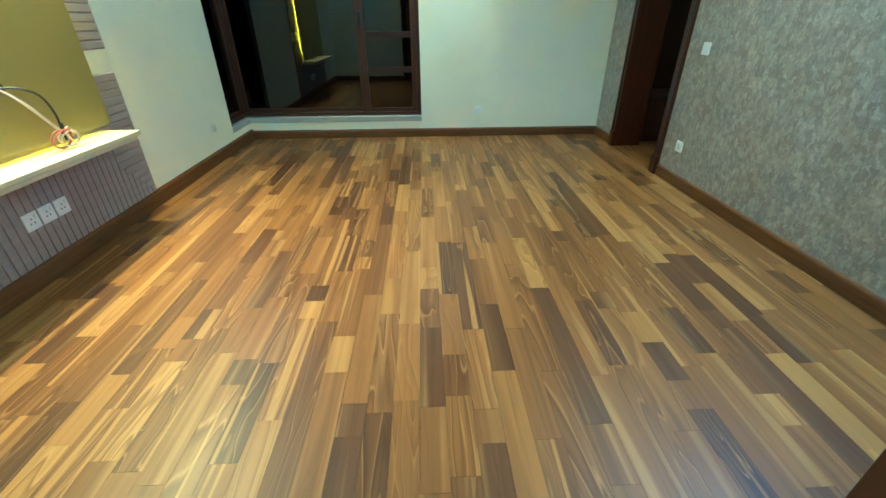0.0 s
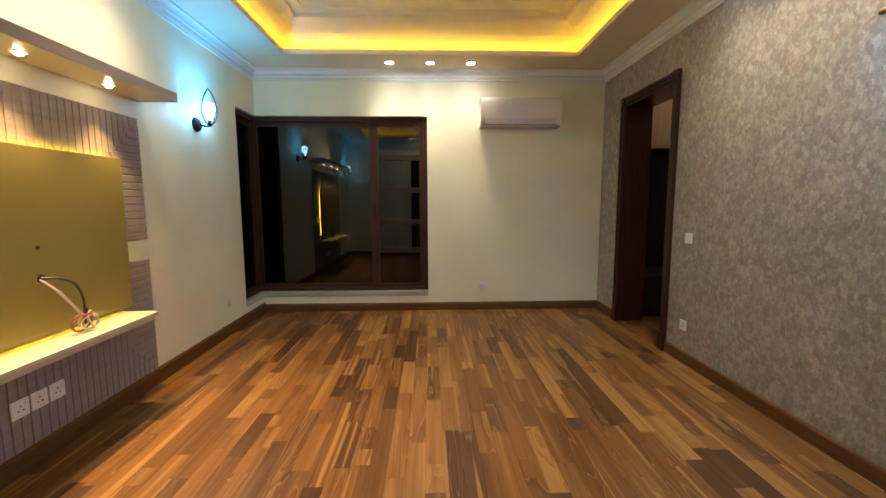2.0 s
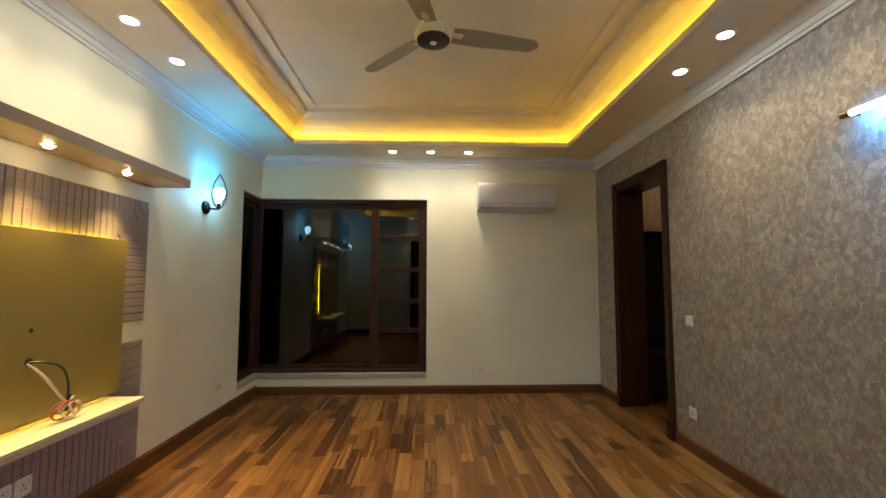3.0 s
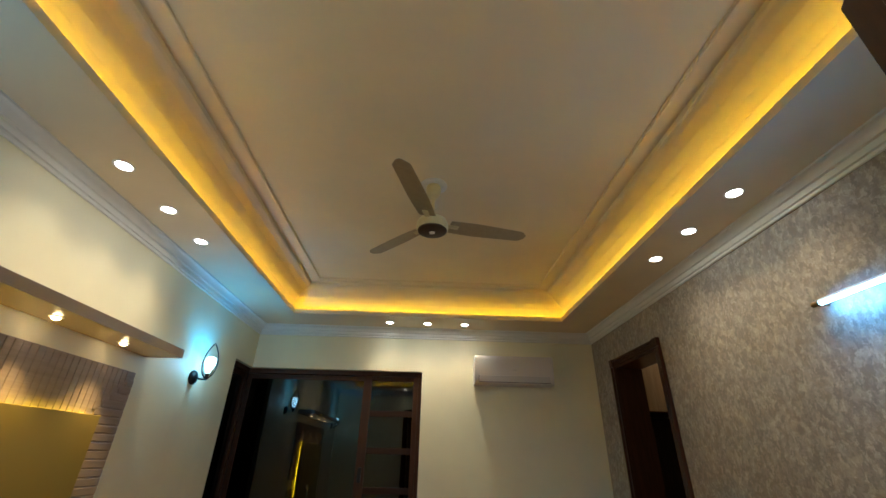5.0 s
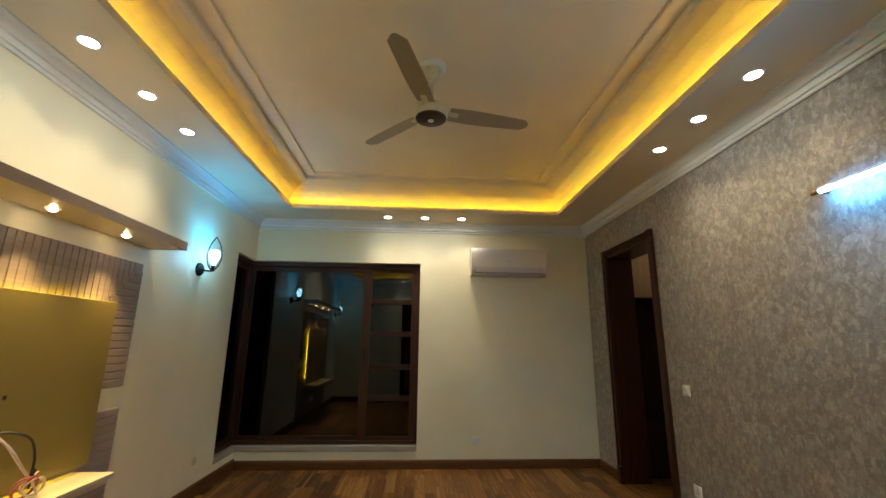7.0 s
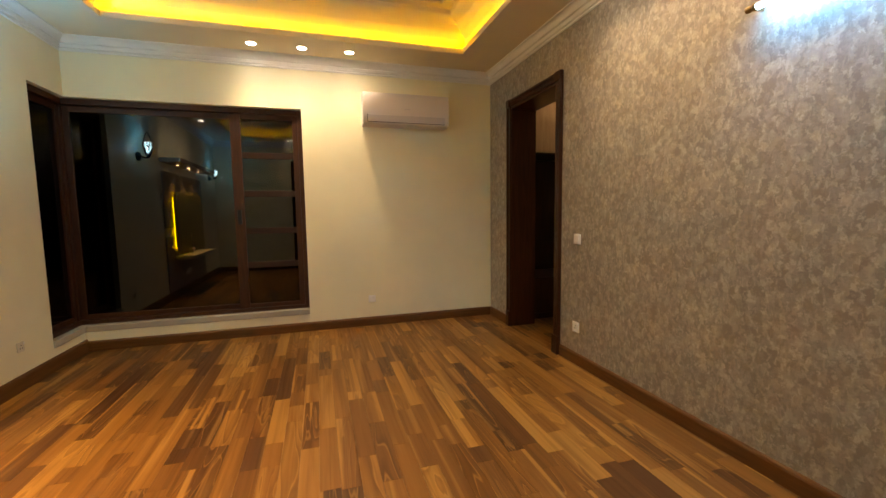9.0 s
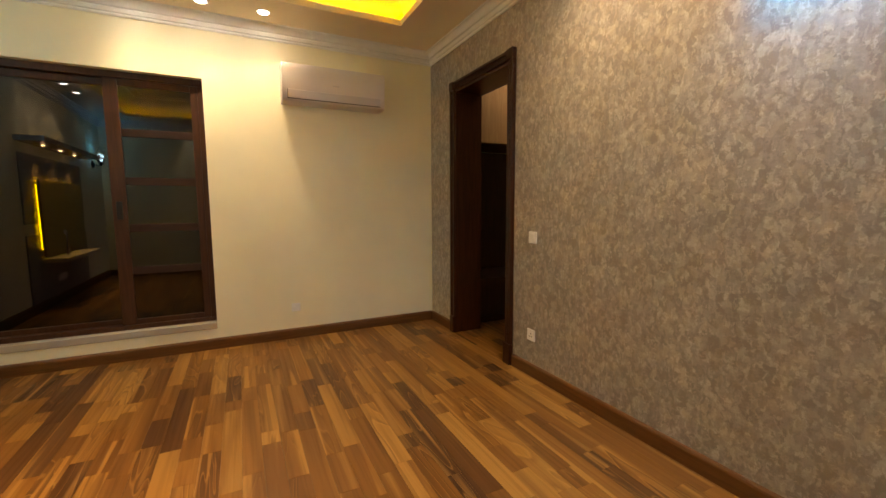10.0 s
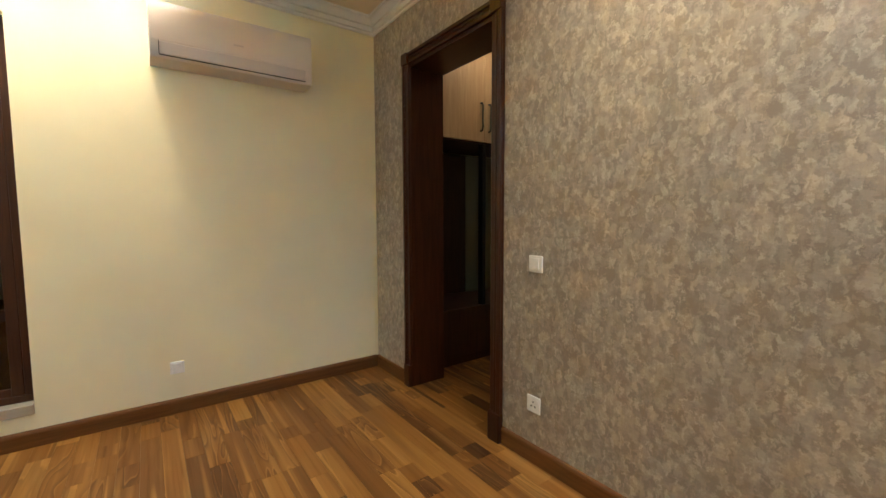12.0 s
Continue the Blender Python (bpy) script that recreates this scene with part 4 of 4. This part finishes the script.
# ---------------------------------------------------------------- ceiling fan
def ceiling_fan():
    x, y = 0.297, 2.462
    f = thing("ceiling_fan", (x, y, TRAY), "cream three-bladed ceiling fan with a brown centre cap, at rest", "fan")
    part("ceiling_ring", add_lathe(bmesh.new(), (x, y, TRAY), (0, 0, -1), ((0.100, 0), (0.100, 0.008), (0.085, 0.016), (0.070, 0.016), (0.068, 0.010), (0.001, 0.010))), MAT_TRIM, f, "", True)
    part("canopy", add_lathe(bmesh.new(), (x, y, TRAY - 0.010), (0, 0, -1), ((0.050, 0), (0.056, 0.02), (0.052, 0.06), (0.036, 0.095), (0.018, 0.11))), MAT_FAN, f, "", True)
    part("down_rod", add_cyl(bmesh.new(), (x, y, TRAY - 0.10), (x, y, 2.975), 0.014, n=16), MAT_FAN, f, "", True)
    part("motor_housing", add_lathe(bmesh.new(), (x, y, 2.99), (0, 0, -1), ((0.022, 0), (0.060, 0.012), (0.098, 0.035), (0.112, 0.065), (0.112, 0.100), (0.104, 0.112), (0.001, 0.114))), MAT_FAN, f, "", True)
    cap = part("centre_cap", add_lathe(bmesh.new(), (x, y, 2.879), (0, 0, -1), ((0.104, 0), (0.101, 0.008), (0.080, 0.016), (0.001, 0.019))), MAT_FAN_DARK, f, "dark brown centre cap", True)
    part("badge", add_lathe(bmesh.new(), (x, y, 2.862), (0, 0, -1), ((0.020, 0), (0.020, 0.004), (0.001, 0.006))), MAT_PLASTIC, cap, "small pale badge", True)
    for deg in (-107, 12.5, 132.5):
        bm = bmesh.new()
        rows = []
        n = 14
        for i in range(n + 1):
            s = i / n
            r = 0.125 + 0.585 * s
            half = 0.060 + 0.018 * math.sin(min(1, s * 2.2) * math.pi / 2) - 0.022 * s
            if s > 0.93:
                half *= math.sqrt(max(0.05, 1 - ((s - 0.93) / 0.075) ** 2))
            tw = radians(7 * s - 14)
            ring = []
            for u, v in ((-1, 0.0), (-0.5, 0.004), (0, 0.006), (0.5, 0.004), (1, 0.0), (0.5, -0.001), (0, 0.001), (-0.5, -0.001)):
                ring.append(bm.verts.new((r, u * half * math.cos(tw) - v * math.sin(tw), u * half * math.sin(tw) + v + 0.012 * s)))
            rows.append(ring)
        for p, q in zip(rows, rows[1:]):
            for k in range(8):
                bm.faces.new((p[k], p[(k + 1) % 8], q[(k + 1) % 8], q[k]))
        bm.faces.new(rows[0])
        bm.faces.new(rows[-1])
        m = pose(x, y, 2.928, 0, 0, deg)
        bm.transform(m)
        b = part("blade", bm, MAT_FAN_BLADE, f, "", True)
        bk = boxes((0.095, 0.19, -0.022, 0.022, -0.004, 0.006), bev=0.003)
        bk.transform(m)
        part("blade_iron", bk, MAT_FAN, b)
    return f


ceiling_fan()

# ---------------------------------------------------------------- air conditioner
def air_conditioner():
    x0, x1, z0, z1 = 0.888, 1.842, 2.255, 2.588
    a = thing("air_conditioner", ((x0 + x1) / 2, BW, z0), "white split air conditioner high on the cream wall", "air conditioner")
    bm = bmesh.new()
    prof = ((0, 0), (0.145, 0), (0.176, 0.006), (0.188, 0.022), (0.192, 0.085), (0.198, 0.16), (0.200, 0.26), (0.196, 0.315), (0.182, 0.333), (0, 0.333))
    ends = [[bm.verts.new((x, BW - d, z0 + h)) for d, h in prof] for x in (x0, x1)]
    for k in range(len(prof)):
        j = (k + 1) % len(prof)
        bm.faces.new((ends[0][k], ends[0][j], ends[1][j], ends[1][k]))
    for e in ends:
        bm.faces.new(e)
    body = part("body", bm, MAT_AC, a, "", True)
    fp = bmesh.new()
    prof = ((0.190, 0.106), (0.1955, 0.106), (0.2015, 0.17), (0.2035, 0.24), (0.2025, 0.285), (0.198, 0.318), (0.188, 0.331), (0.180, 0.331))
    ends = [[fp.verts.new((x, BW - d, z0 + h)) for d, h in prof] for x in (x0 + 0.002, x1 - 0.002)]
    for k in range(len(prof)):
        j = (k + 1) % len(prof)
        fp.faces.new((ends[0][k], ends[0][j], ends[1][j], ends[1][k]))
    for e in ends:
        fp.faces.new(e)
    part("front_cover", fp, MAT_AC, a, "", True)
    fl = boxes((x0 + 0.045, x1 - 0.045, -0.006, 0.006, -0.036, 0.036), bev=0.003)
    fl.transform(Matrix.Translation((0, BW - 0.1885, z0 + 0.062)) @ pose(0, 0, 0, 3))
    part("air_flap", fl, MAT_AC_GREY, a, "grey air flap")
    sl = boxes((x0 + 0.045, x1 - 0.045, -0.002, 0.002, -0.0026, 0.0026), (x0 + 0.043, x0 + 0.046, -0.016, 0.002, 0.002, 0.075))
    sl.transform(Matrix.Translation((0, BW - 0.1895, z0 + 0.022)) @ pose(0, 0, 0, 5))
    part("air_slot", sl, MAT_SLOT, a)
    part("badge", boxes((1.335, 1.395, BW - 0.2045, BW - 0.2015, z0 + 0.160, z0 + 0.170)), MAT_AC_GREY, a, "small silver badge")
    return a


air_conditioner()

# ---------------------------------------------------------------- floor staves
rng = random.Random(7)
STAVE_W = 0.0985
LENGTHS = (0.14, 0.22, 0.32, 0.45, 0.58, 0.70, 0.85)
floor_ob = bpy.data.objects["floor"]
shared = {}


def stave_mesh(length):
    if length not in shared:
        bm = boxes((-STAVE_W / 2 + 0.0004, STAVE_W / 2 - 0.0004, -length / 2 + 0.0004, length / 2 - 0.0004, -0.012, 0))
        me = bpy.data.meshes.new("stave")
        bm.to_mesh(me)
        bm.free()
        me.materials.append(MAT_STAVE)
        shared[length] = me
    return shared[length]


near, rest_v, rest_f = [], [], []


def lay(x0, x1, y0, y1):
    x = x0
    while x < x1 - 0.01:
        w = min(STAVE_W if x > x0 else 0.084, x1 - x)
        y = y0 - rng.random() * 0.7
        while y < y1:
            n = rng.choice(LENGTHS)
            a, b = max(y, y0), min(y + n, y1)
            if b - a > 0.01:
                c = ((x + w / 2), (a + b) / 2)
                if w == STAVE_W and b - a > n - 1e-6 and 0.9 < c[1] < 3.3 and -1.3 < c[0] < 2.2 and len(near) < 300:
                    near.append((c, n))
                else:
                    k = len(rest_v)
                    for zz in (-0.012, 0.0):
                        for px, py in ((x + 0.0004, a + 0.0004), (x + w - 0.0004, a + 0.0004), (x + w - 0.0004, b - 0.0004), (x + 0.0004, b - 0.0004)):
                            rest_v.append((px, py, zz))
                    rest_f.extend([(k + 4, k + 5, k + 6, k + 7), (k, k + 1, k + 5, k + 4), (k + 1, k + 2, k + 6, k + 5), (k + 2, k + 3, k + 7, k + 6), (k + 3, k, k + 4, k + 7)])
            y += n
        x += w


lay(LW, RW, FW, BW)
lay(RW, 4.75, 2.9, 5.4)
lay(-1.0, 1.8, FW - 1.9, FW)
for (cx, cy), n in near:
    ob = new("stave", stave_mesh(n))
    ob.location = (cx, cy, 0)
    ob.parent = floor_ob
me = bpy.data.meshes.new("staves")
me.from_pydata(rest_v, [], rest_f)
me.materials.append(MAT_STAVE)
rest = new("staves", me)
rest.parent = floor_ob
tagged(rest, "acacia parquet staves in varied brown tones", kind="stuff")
tagged(floor_ob, "polished acacia strip parquet, brown with pale and dark staves")
